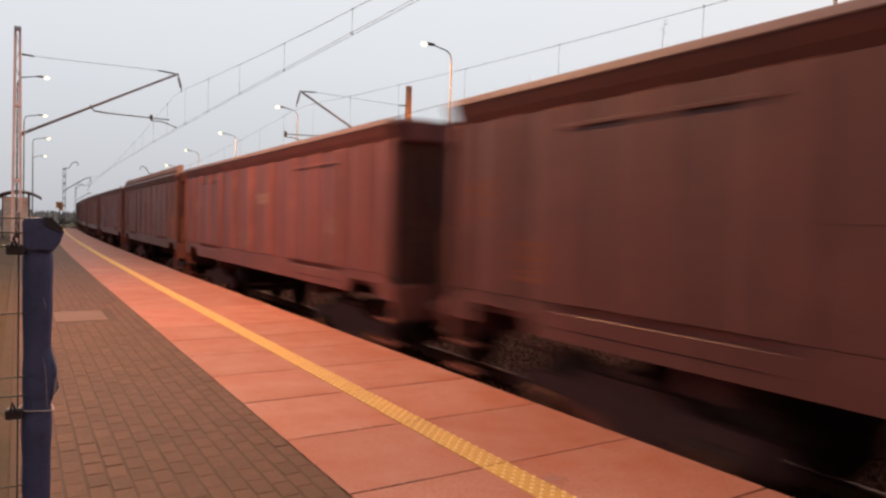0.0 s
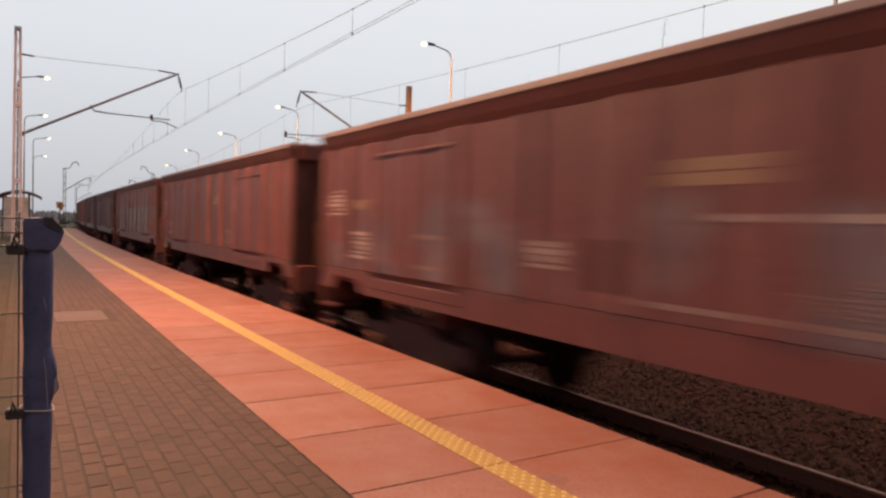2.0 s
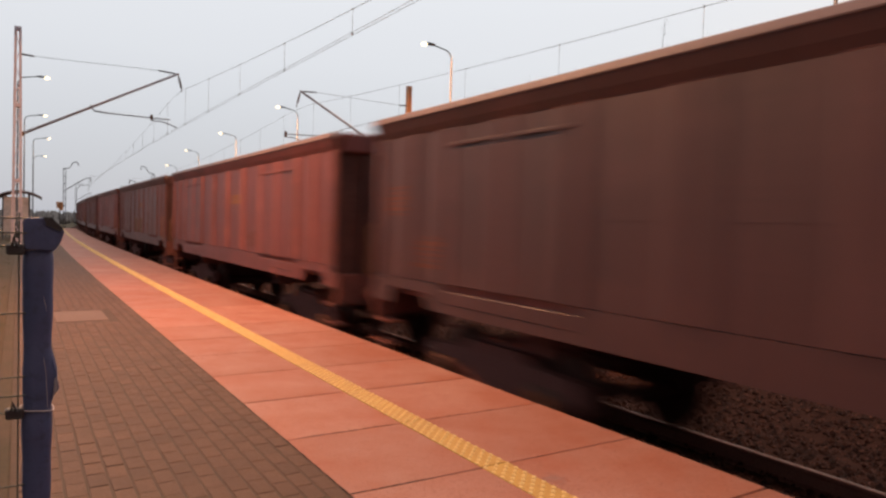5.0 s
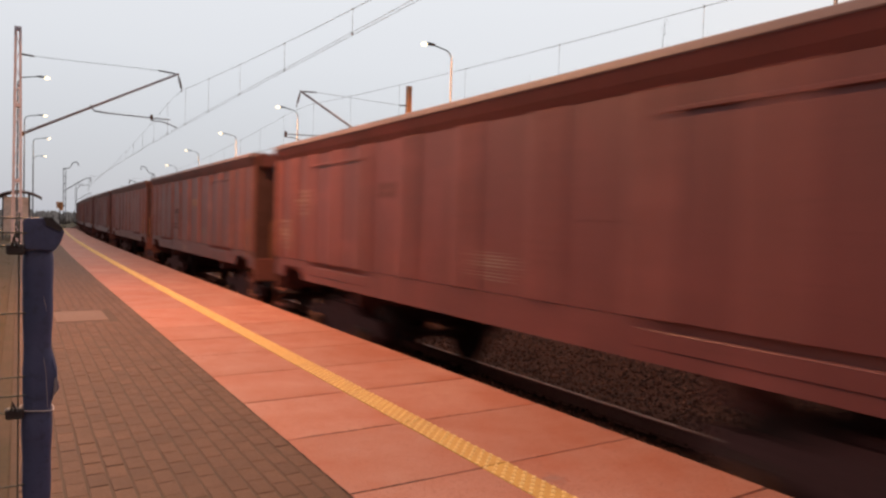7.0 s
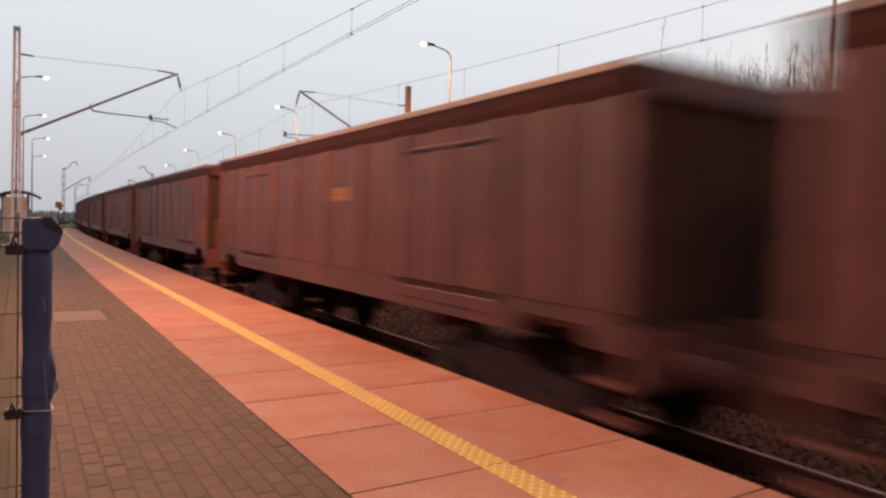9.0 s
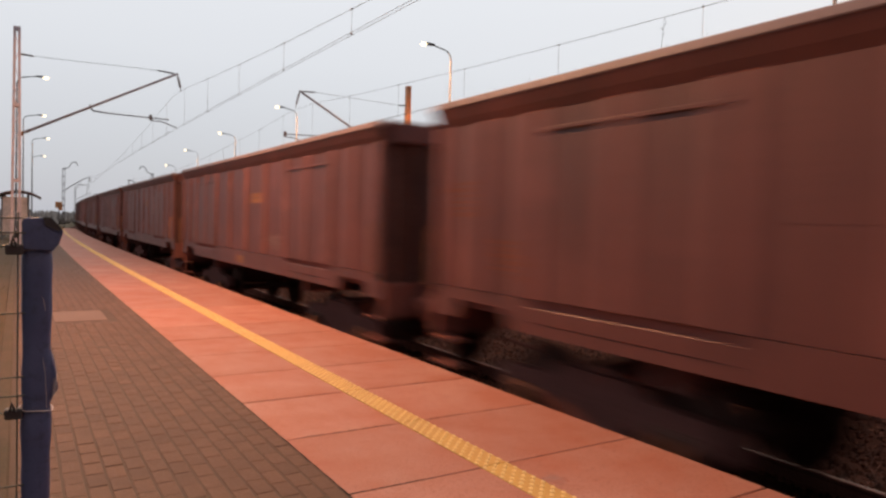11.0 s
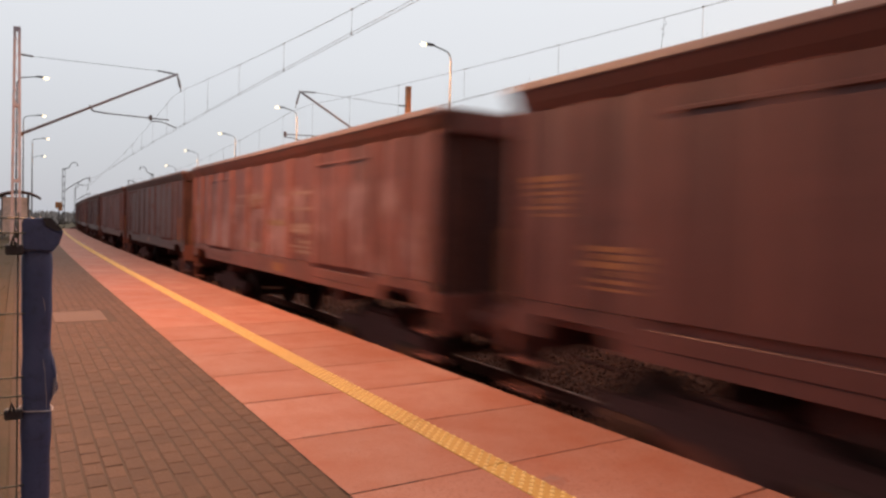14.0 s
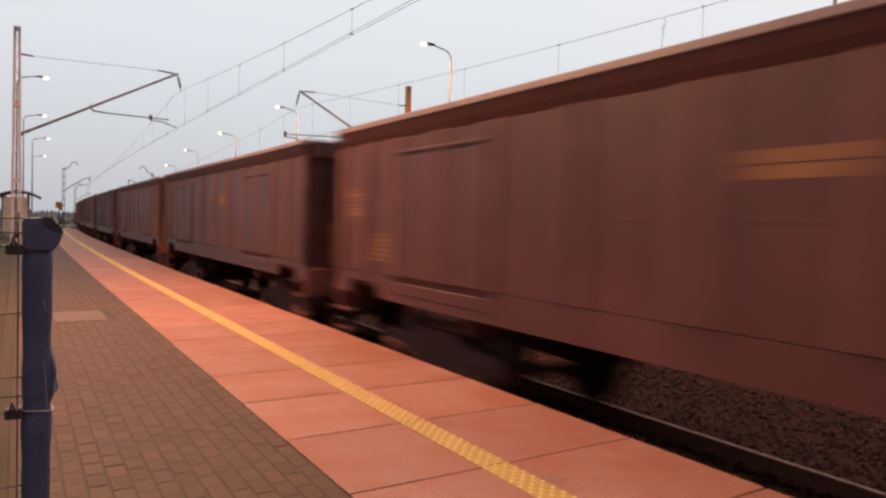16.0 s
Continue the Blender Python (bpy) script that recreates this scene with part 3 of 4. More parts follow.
def cantilever(m, reach, past=0.0):
    """The sloping tube, its tie rod, the registration arm and the steady arm, from a mast at x = 0 to the wires at reach."""
    arm = empty("cantilever")
    foot, tip = Vector((0.18, 0, 4.27)), Vector((reach, 0, 7.14))
    bm = bmesh.new()
    tube(bm, [foot + (tip - foot) * 0.035, tip], [0.05, 0.045], 10)
    part("bracket_tube", bm, M_BRACKET, arm, "sloping painted bracket tube", smooth=True)
    bm = bmesh.new()
    insulator(bm, foot - (tip - foot) * 0.005, foot + (tip - foot) * 0.05, 0.07, 4)
    box(bm, 0.05, 0.2, -0.05, 0.05, 4.17, 4.33)
    part("foot_insulator", bm, M_PORC, arm)
    bm = bmesh.new()
    tube(bm, [(0.12, 0, 7.1), (0.5, 0, 7.08)], 0.032, 8)
    part("tie_anchor", bm, M_DARKSTEEL, arm)
    bm = bmesh.new()
    tube(bm, [(0.5, 0, 7.08), (reach - 0.75, 0, 7.17)], 0.008, 6)
    part("tie_wire", bm, M_WIRE, arm)
    bm = bmesh.new()
    tube(bm, [(reach - 0.75, 0, 7.17), (reach - 0.12, 0, 7.13)], 0.03, 8)
    part("tie_clamp", bm, M_DARKSTEEL, arm)
    bm = bmesh.new()
    tube(bm, [tip + Vector((0.0, 0, 0.02)), tip + Vector((0.02, 0, -0.16))], 0.022, 6)
    insulator(bm, tip + Vector((0.02, 0, -0.14)), tip + Vector((0.10, -0.1, -0.56)), 0.058, 6)
    tube(bm, [tip + Vector((0.10, -0.1, -0.55)), tip + Vector((0.12, -0.12, -0.72))], 0.018, 6)
    part("wire_insulator", bm, M_PORC, arm, "brown ribbed insulator")
    k = (2.35 - foot.x) / (tip.x - foot.x)
    joint = foot.lerp(tip, k)
    bm = bmesh.new()
    tube(bm, [joint + Vector((0, 0, 0.10)), joint, joint + Vector((0.12, 0, -0.12)), joint + Vector((0.6, 0, -0.16))], 0.028, 8)
    tube(bm, [joint + Vector((0.6, 0, -0.16)), (reach - 0.30 + past, 0, 5.27 - 0.1 * past)], 0.022, 8)
    part("registration_arm", bm, M_DARKSTEEL, arm)
    bm = bmesh.new()
    if past:
        tube(bm, [(reach + 0.62, 0, 5.3), (reach + 0.60, 0, 5.05), (reach + 0.35, 0, 5.06), (reach - 0.05, 0, CONTACT_Z + 0.02)], 0.020, 8)
        box(bm, reach + 0.57, reach + 0.67, -0.03, 0.03, 5.05, 5.3)
    else:
        tube(bm, [(reach - 0.98, 0, 5.36), (reach - 0.98, 0, 5.17), (reach - 0.62, 0, 5.17), (reach - 0.42, 0, 5.13), (reach - 0.02, 0, CONTACT_Z + 0.02)], 0.020, 8)
        box(bm, reach - 1.03, reach - 0.93, -0.03, 0.03, 5.20, 5.40)
    part("steady_arm", bm, M_DARKSTEEL, arm)
    arm.matrix_basis = m
    return tagged(arm, "sloping tube bracket carrying the overhead wires", "bracket", "brackets of the overhead line")


SPAN, FIRST = 68.9, 29.1
# the masts across the line carry lamplight in their colour
for base, turn, paint in ((-0.12, 0, M_MAST), (15.95, 180, M_LITMAST)):
    mast = None
    for k in (-1, 0):
        y = FIRST + SPAN * k
        m = on_line(base, y, 0) @ pose(0, 0, 0, 0, 0, turn)
        mast = lattice_mast(m, paint) if mast is None else copy_thing(mast, m)
        cantilever(m, AXIS_1 + 0.12, 0.9 if turn else 0.0)


def wire(name, pts, r, label, category, group=""):
    bm = bmesh.new()
    tube(bm, pts, r, 6)
    return tagged(part(name, bm, M_WIRE, None), label, category, group)


def catenary_point(axis, y, low):
    """The contact wire runs nearly level; the messenger wire sags between the brackets."""
    u = ((y - FIRST) / SPAN) % 1.0
    if low:
        return Vector((axis + bend(y), y, CONTACT_Z - (0.0 if axis < 8 else 0.10) * 4 * u * (1 - u)))
    return Vector((axis + bend(y), y, CONTACT_Z + 1.48 - 4 * (1.36 if axis < 8 else 1.13) * u * (1 - u)))


for axis in (AXIS_1, AXIS_2):
    ys = steps(FIRST - SPAN, FIRST + 3 * SPAN, 2.0)
    for dx in (-0.042, 0.042):
        wire("contact_wire", [catenary_point(axis, y, True) + Vector((dx, 0, 0)) for y in ys], 0.0044, "dark grooved contact wire over the track", "wire", "overhead wires")
    wire("messenger_wire", [catenary_point(axis, y, False) for y in ys], 0.0052, "dark stranded messenger wire over the track", "wire", "overhead wires")
    y = FIRST - 1.60 - 3.88 * 9
    while y < FIRST + 2 * SPAN:
        a, b = catenary_point(axis, y, False), catenary_point(axis, y, True)
        bm = bmesh.new()
        tube(bm, [a, b], 0.0038, 5)
        dropper = tagged(part("dropper", bm, M_WIRE), "thin vertical hanger between two overhead wires", "hanger", "hangers of the overhead line")
        for p in (a, b):
            bm = bmesh.new()
            box(bm, p.x - 0.014, p.x + 0.014, p.y - 0.016, p.y + 0.016, p.z - 0.018, p.z + 0.02, 0.005)
            part("clip", bm, M_WIRE, dropper)
        y += 3.88


def far_mast(m):
    """Beyond the platforms the masts stand close to the track: a slimmer mast with a short bracket and a curved horn, track along +x."""
    mast = empty("line_mast")
    for s in (-1, 1):
        bm = bmesh.new()
        box(bm, s * 0.13 - 0.035, s * 0.13 + 0.035, -0.09, 0.09, -1.3, 7.15)
        part("chord", bm, M_DARKSTEEL, mast)
    for k in range(9):
        bm = bmesh.new()
        box(bm, -0.11, 0.11, -0.08, 0.08, -0.4 + 0.92 * k, -0.28 + 0.92 * k)
        part("batten", bm, M_DARKSTEEL, mast)
    bm = bmesh.new()
    tube(bm, [(0.1, 0, 7.1), (0.45, 0, 7.15), (0.62, 0, 7.3), (0.85, 0, 7.8), (1.1, 0, 7.95), (1.45, 0, 7.93), (1.5, 0, 7.85), (1.5, 0, 7.5)], 0.05, 6)
    part("feeder_horn", bm, M_DARKSTEEL, mast, "curved steel horn")
    bm = bmesh.new()
    tube(bm, [(0.2, 0, 4.45), (2.3, 0, 5.95), (2.95, 0, 6.08)], 0.055, 6)
    part("bracket_tube", bm, M_DARKSTEEL, mast)
    bm = bmesh.new()
    tube(bm, [(1.0, 0, 5.05), (2.75, 0, 5.15), (2.8, 0, CONTACT_Z)], 0.03, 6)
    part("steady_arm", bm, M_DARKSTEEL, mast)
    bm = bmesh.new()
    insulator(bm, (2.9, 0, 6.05), (2.9, 0, 5.5), 0.06, 5)
    part("wire_insulator", bm, M_PORC, mast)
    mast.matrix_basis = m
    return tagged(mast, "dark slim mast with a bent bracket and curved horn", "mast", "masts past the platforms")


slim = None
for k in (1, 2, 3):
    for x, turn in ((AXIS_1 - 2.85, 0), (AXIS_2 + 2.35, 180)):
        m = on_line(x, FIRST + SPAN * k, 0) @ pose(0, 0, 0, 0, 0, turn)
        slim = far_mast(m) if slim is None else copy_thing(slim, m)

# ---- shelter on the platform ----


def shelter(m):
    """A barrel roof on four posts with milky side and back panels; 2 m across."""
    sh = empty("platform_shelter")
    bm = bmesh.new()
    arc = [(-1.02 + 2.04 * i / 14, 2.22 + 0.34 * math.sin(math.pi * (i / 14)) ** 0.8) for i in range(15)]
    prism(bm, arc + [(x, z - 0.07) for x, z in arc[::-1]], -2.2, 2.2)
    part("roof", bm, M_ROOFB, sh, "dark brown arched roof")
    for x in (-0.72, 0.42):
        for y in (-1.9, 1.9):
            bm = bmesh.new()
            tube(bm, [(x, y, 0), (x, y, 2.42)], 0.045, 8)
            part("post", bm, M_GALV, sh)
    for y in (-1.93, 1.93):
        for k in range(3):
            bm = bmesh.new()
            box(bm, -0.70 + 0.375 * k, -0.70 + 0.375 * (k + 1) - 0.02, y - 0.012, y + 0.012, 0.25, 2.2)
            part("end_panel", bm, M_GLASSY, sh)
    for k in range(5):
        bm = bmesh.new()
        box(bm, -0.74, -0.715, -1.85 + 0.74 * k, -1.85 + 0.74 * (k + 1) - 0.02, 0.25, 2.2)
        part("back_panel", bm, M_GLASSY, sh)
    bm = bmesh.new()
    box(bm, -0.6, -0.2, -1.5, 1.5, 0.43, 0.47, 0.01)
    part("bench", bm, M_ROOFB, sh)
    sh.matrix_basis = m
    return tagged(sh, "small platform shelter with a dark arched roof and milky panels", "shelter")


shelter(on_line(-0.22, 44.0))

# board on a post past the platform's end
board = empty("line_board")
bm = bmesh.new()
tube(bm, [(0, 0, -1.3), (0, 0, 2.6)], 0.05, 8)
part("post", bm, M_GALV, board)
bm = bmesh.new()
box(bm, -0.32, 0.28, -0.03, 0.03, 1.95, 2.6, 0.02)
part("plate", bm, M_SIGN, board, "orange plate")
bm = bmesh.new()
box(bm, -0.05, 0.30, -0.05, 0.0, 1.72, 1.98, 0.02)
part("lower_plate", bm, M_SIGN, board)
board.matrix_basis = pose(3.62, 80.0, 0)
tagged(board, "orange signal board on a thin post beyond the platform", "sign")

# ---- fence end beside the camera ----
FY = 2.2
post = empty("fence_post", pose(0.048, FY, 0))
bm = bmesh.new()
rngp = random.Random(3)
rings = []
for i in range(44):
    z = 1.375 * i / 43
    grow = 0.036 + 0.0015 * math.sin(z * 17) + 0.001 * math.sin(z * 41)
    if abs(z - 1.300) < 0.012 or abs(z - 0.853) < 0.012:
        grow -= 0.0035
    ring = []
    for k in range(20):
        a = 2 * math.pi * k / 20
        r = grow / max(abs(math.cos(a)), abs(math.sin(a))) ** 0.72
        if math.cos(a) > 0.5 and 0.86 < z < 1.02:
            r += 0.014 * math.sin((z - 0.86) / 0.16 * math.pi) * (math.cos(a) - 0.5) * 2
        r += rngp.uniform(-0.0007, 0.0007)
        ring.append(bm.verts.new((r * math.cos(a), r * math.sin(a), z)))
    rings.append(ring)
for a, b in zip(rings, rings[1:]):
    for k in range(20):
        bm.faces.new((a[k], a[(k + 1) % 20], b[(k + 1) % 20], b[k]))
bm.faces.new(rings[-1])
part("wrapping", bm, M_FILM, post, "creased dark blue plastic film", smooth=True)
# the loose end of the film, folded over the top
bm = bmesh.new()
prism(bm, [(-0.034, 1.30), (0.036, 1.295), (0.052, 1.318), (0.062, 1.352), (0.050, 1.366), (0.030, 1.388), (-0.030, 1.386), (-0.038, 1.375)], -0.044, 0.04)
bmesh.ops.bevel(bm, geom=bm.edges[:], offset=0.004, segments=2, affect="EDGES", profile=0.6)
part("film_fold", bm, M_FILM, post, "bunched film end tied over the post's top")
# the fold's dark hollow, laid on as a thin black sliver
bm = bmesh.new()
prism(bm, [(0.010, 1.3885), (0.030, 1.3885), (0.0585, 1.358), (0.050, 1.350), (0.018, 1.366)], -0.0475, -0.0445)
part("cap_edge", bm, M_CLAMP, post, "black sliver painting the shade in the film's fold")
# a loose flap of film with frayed ribs
bm = bmesh.new()
prism(bm, [(0.034, 1.00), (0.043, 0.965), (0.053, 0.915), (0.051, 0.905), (0.034, 0.880)], -0.030, -0.012)
bmesh.ops.bevel(bm, geom=bm.edges[:], offset=0.002, segments=1, affect="EDGES", profile=0.5)
part("film_flap", bm, M_FILM, post, "loose flap of blue film")
for s in range(6):
    z = 0.888 + 0.009 * s
    bm = bmesh.new()
    tube(bm, [(0.037 + 0.0006 * s, -0.033, z), (0.042 + 0.0008 * s, -0.035, z + 0.008), (0.047 + 0.0005 * s, -0.032, z + 0.017)], 0.0012, 4)
    part("film_thread", bm, M_STRAP, post)
for k, (x0, z0, x1, z1) in enumerate(((0.012, 1.17, 0.020, 1.13), (0.014, 1.00, 0.022, 0.93), (0.020, 0.94, 0.024, 0.86), (-0.01, 1.375, -0.002, 1.35))):
    bm = bmesh.new()
    tube(bm, [(x0, -0.0405, z0), ((x0 + x1) / 2 + 0.001, -0.0415, (z0 + z1) / 2), (x1, -0.0405, z1)], [0.0004, 0.0011, 0.0004], 4)
    part("crease", bm, M_STRAP, post, "pale crease in the film")
for z, tilt in ((1.300, 0.003), (0.853, -0.004)):
    bm = bmesh.new()
    ring = []
    for k in range(19):
        a = 2 * math.pi * k / 18
        rr = 0.040 / max(abs(math.cos(a)), abs(math.sin(a))) ** 0.72
        ring.append((rr * math.cos(a), rr * math.sin(a), z + tilt * math.cos(a)))
    tube(bm, ring, 0.0022, 5)
    part("tie", bm, M_STRAP, post, "pale tie strap")
    bm = bmesh.new()
    box(bm, -0.075, -0.032, -0.052, -0.02, z - 0.014, z + 0.014, 0.004)
    tube(bm, [(-0.062, -0.05, z + 0.006), (-0.058, -0.058, z + 0.035), (-0.048, -0.054, z + 0.006)], 0.004, 6)
    part("clamp", bm, M_CLAMP, post, "black panel clamp with a bolt")
tagged(post, "square fence post wrapped in creased dark blue film", "fence post")

panel = empty("wire_mesh_fence", pose(0.0, FY - 0.03, 0))
heights = [0.05, 0.25, 0.45, 0.65, 0.853, 0.903, 0.95, 1.125, 1.308, 1.345, 1.385]
for z in heights:
    bm = bmesh.new()
    dy = -0.02 if z in (0.903, 1.345) else 0.0
    tube(bm, [(-1.9, dy, z), (0.02, dy, z)], 0.0026, 5)
    part("horizontal_wire", bm, M_FENCE, panel)
for k in range(26):
    x = 0.003 - 0.05 * k
    bm = bmesh.new()
    tube(bm, [(x, 0.004, 0.03), (x, 0.004, 0.85), (x, -0.016, 0.903), (x, 0.004, 0.955), (x, 0.004, 1.30), (x, -0.016, 1.345), (x, 0.004, 1.40)], 0.0022, 5)
    part("vertical_wire", bm, M_FENCE, panel)
tagged(panel, "dark welded wire fence panel clamped to the blue post", "wire fence")

# ---- bare trees and brush across the line ----


def sapling(rng, h):
    """A thin bare tree: a bent tapered stem with short upright branches."""
    bm = bmesh.new()
    x = y = 0.0
    pts, rad = [], []
    for i in range(9):
        f = i / 8
        pts.append((x, y, h * f - 0.2))
        rad.append(0.032 * (1 - f) + 0.006)
        x += rng.uniform(-0.09, 0.09)
        y += rng.uniform(-0.09, 0.09)
    tube(bm, pts, rad, 5)
    for i in range(26):
        f = rng.uniform(0.25, 0.97)
        k = min(7, int(f * 8))
        a = Vector(pts[k]).lerp(Vector(pts[k + 1]), f * 8 - k)
        ang, ln = rng.uniform(0, 6.28), rng.uniform(0.35, 1.15) * (1.25 - f)
        d = Vector((math.cos(ang) * 0.5, math.sin(ang) * 0.5, 1.0)).normalized()
        b = a + d * ln * 0.5 + Vector((math.cos(ang), math.sin(ang), 0)) * 0.06
        tube(bm, [a, b, a + d * ln + Vector((0, 0, 0.1 * ln))], [0.010, 0.007, 0.004], 4)
    return bm


rngt = random.Random(11)
for x, y, h in ((20.4, 17.35, 9.7), (20.2, 15.4, 7.5), (20.6, 15.1, 7.2), (19.8, 14.6, 7.8), (20.3, 14.0, 7.5), (20.1, 13.1, 7.9), (20.4, 12.7, 7.9), (20.0, 12.1, 7.8), (20.5, 11.2, 8.0), (20.2, 10.6, 7.7), (20.8, 10.0, 8.1), (19.9, 9.2, 7.8), (20.6, 8.0, 8.0)):
    tree = tagged(empty("sapling", pose(x, y, -1.35)), "thin bare sapling standing in brush across the tracks", "tree", "saplings behind the far platform")
    part("stem", sapling(rngt, h + 1.2), M_BARK, tree)

# dense leafless brush on the bank: thousands of thin stems
verts, faces = [], []
rb = np.random.default_rng(8)
for i in range(15000):
    y = 2 + 34 * rb.random() if i < 11500 else rb.uniform(-14, 70)
    x = rb.uniform(18.6, 22.5)
    h = 6.7 + 0.35 * math.sin(y * 0.9) + 0.25 * math.sin(y * 2.3 + x) + rb.uniform(-2.6, 0.5) + (rb.uniform(0.1, 0.6) if i % 9 == 0 else 0.0)
    h = h * (0.82 if y > 24 else 1.0) + 1.35
    lean = rb.normal(0, 0.05, 2) * h
    w = rb.uniform(0.007, 0.018)
    n0 = len(verts)
    for f, ww in ((0.0, 1.0), (0.55, 0.7), (1.0, 0.15)):
        cx, cy = x + bend(y) + lean[0] * f * f, y + lean[1] * f * f
        for a in (0.3, 2.4, 4.5):
            verts.append((cx + w * ww * math.cos(a), cy + w * ww * math.sin(a), -1.4 + h * f))
    for r in (0, 3):
        for k in range(3):
            faces.append((n0 + r + k, n0 + r + (k + 1) % 3, n0 + r + 3 + (k + 1) % 3, n0 + r + 3 + k))
    for b in range(5):
        f = rb.uniform(0.35, 0.95)
        bx, by, bz = x + bend(y) + lean[0] * f * f, y + lean[1] * f * f, -1.4 + h * f
        ang, ln = rb.uniform(0, 6.28), rb.uniform(0.3, 1.0)
        ex, ey, ez = bx + math.cos(ang) * ln * 0.5, by + math.sin(ang) * ln * 0.5, bz + ln * 0.75
        n0 = len(verts)
        verts.extend([(bx - 0.011, by, bz), (bx + 0.011, by, bz), (bx, by + 0.015, bz), (ex, ey, ez)])
        faces.extend([(n0, n0 + 1, n0 + 3), (n0 + 1, n0 + 2, n0 + 3), (n0 + 2, n0, n0 + 3)])
me = bpy.data.meshes.new("brush")
me.from_pydata(verts, [], faces)
me.materials.append(M_BRUSH)
tagged(new("brush", me), "dense leafless brown brush on the bank across the line", "brush", kind="stuff")

bm = bmesh.new()
ribbon(bm, [(16.2, -1.36), (18.0, -0.2), (20.0, 1.6), (24.0, 2.6), (40.0, 2.4), (70, -1.36)], [-60, -10] + steps(0, 120, 10))
tagged(part("bank", bm, M_EARTH), "low brown earth bank across the line", "bank", kind="structure")

# distant scrub and woods at the horizon
verts, faces = [], []
for i in range(5200):
    y = 96 + 260 * rb.random() ** 1.4
    x = rb.uniform(-40, 46) * (y / 110)
    if abs(x - bend(y) - 8) < 8.5:
        continue
    h = rb.uniform(1.4, 2.6) * (0.75 + y / 330)
    n0 = len(verts)
    w = rb.uniform(0.25, 0.6) * (y / 120)
    for k in range(5):
        a = k * 1.2566 + rb.uniform(-0.4, 0.4)
        r = w * rb.uniform(0.6, 1.2)
        verts.append((x + r * math.cos(a), y + r * math.sin(a), -1.4 + h * rb.uniform(0.2, 0.55)))
    verts.append((x + rb.uniform(-0.2, 0.2), y, -1.4 + h))
    verts.append((x, y, -1.45))
    for k in range(5):
        faces.append((n0 + k, n0 + (k + 1) % 5, n0 + 5))
        faces.append((n0 + (k + 1) % 5, n0 + k, n0 + 6))
me = bpy.data.meshes.new("far_scrub")
me.from_pydata(verts, [], faces)
me.materials.append(M_SCRUB)
tagged(new("far_scrub", me), "low grey-brown scrub and woods at the horizon", "scrub", kind="stuff")

# tufts of winter grass behind the kerb
verts, faces = [], []
for i in range(2600):
    x, y = rb.uniform(-1.6, -0.2), rb.uniform(5.5, 40)
    if rb.random() > 0.25 + 0.6 * (math.sin(y * 0.7 + x) > 0.1):
        continue
    z = -0.05
    n0 = len(verts)
    a, h = rb.uniform(0, 6.28), rb.uniform(0.03, 0.10)
    verts.extend([(x - 0.006 * math.cos(a), y - 0.006 * math.sin(a), z), (x + 0.006 * math.cos(a), y + 0.006 * math.sin(a), z), (x + rb.normal(0, 0.02), y + rb.normal(0, 0.02), z + h)])
    faces.append((n0, n0 + 1, n0 + 2))
me = bpy.data.meshes.new("grass_tufts")
me.from_pydata(verts, [], faces)
me.materials.append(M_GRASS)
tagged(new("grass_tufts", me), "short winter grass tufts along the kerb", "grass", kind="stuff")

# ---- the goods train ----
LENGTH, SPEED, LEAD = 13.40, 18.215, 12.936
HALF, BODY, SILL, TOP = 1.42, 6.03, 1.16, 3.41
DOOR, SLOT, LAP = 3.38, 1.47, 2.185
RIBS = (-5.93, -5.15, -4.36, -3.38, -2.42, -1.22, 0.0, 1.22, 2.42, 3.38, 4.36, 5.15, 5.93)
STYLES = {
    "red": wagon_paint("paint_red", (0.186, 0.048, 0.044), (0.135, 0.040, 0.037), seed=0.0),
    "brown": wagon_paint("paint_brown", (0.126, 0.037, 0.032), (0.099, 0.033, 0.030), seed=4.0),
    "orange": wagon_paint("paint_orange", (0.150, 0.043, 0.032), (0.111, 0.037, 0.031), seed=8.0),
    "dark": wagon_paint("paint_dark", (0.089, 0.032, 0.030), (0.067, 0.028, 0.027), seed=12.0),
    "teal": wagon_paint("paint_teal", (0.175, 0.051, 0.044), (0.125, 0.047, 0.037), (0.090, 0.195, 0.170), (0.200, 0.185, 0.170), seed=17.0, high=2.42, cover=0.07),
    "grey": wagon_paint("paint_grey", (0.175, 0.051, 0.045), (0.125, 0.045, 0.041), (0.177, 0.130, 0.143), (0.114, 0.086, 0.103), seed=21.0, high=2.35),
    "pink": wagon_paint("paint_pink", (0.186, 0.051, 0.035), (0.124, 0.046, 0.032), (0.300, 0.175, 0.175), (0.225, 0.115, 0.115), seed=26.0, high=2.6),
}
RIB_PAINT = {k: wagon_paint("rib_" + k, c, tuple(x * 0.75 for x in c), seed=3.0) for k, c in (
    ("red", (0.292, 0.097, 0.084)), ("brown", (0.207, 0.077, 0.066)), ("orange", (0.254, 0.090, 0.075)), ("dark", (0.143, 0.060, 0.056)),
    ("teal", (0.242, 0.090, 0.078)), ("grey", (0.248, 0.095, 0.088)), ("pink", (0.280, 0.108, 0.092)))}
WORDS = {"red": "oxide-red", "brown": "brown", "orange": "faded rust-red", "dark": "dark brown sooty", "teal": "red-brown graffiti-sprayed teal", "grey": "red-brown graffiti-sprayed grey", "pink": "orange-brown graffiti-sprayed pale pink"}


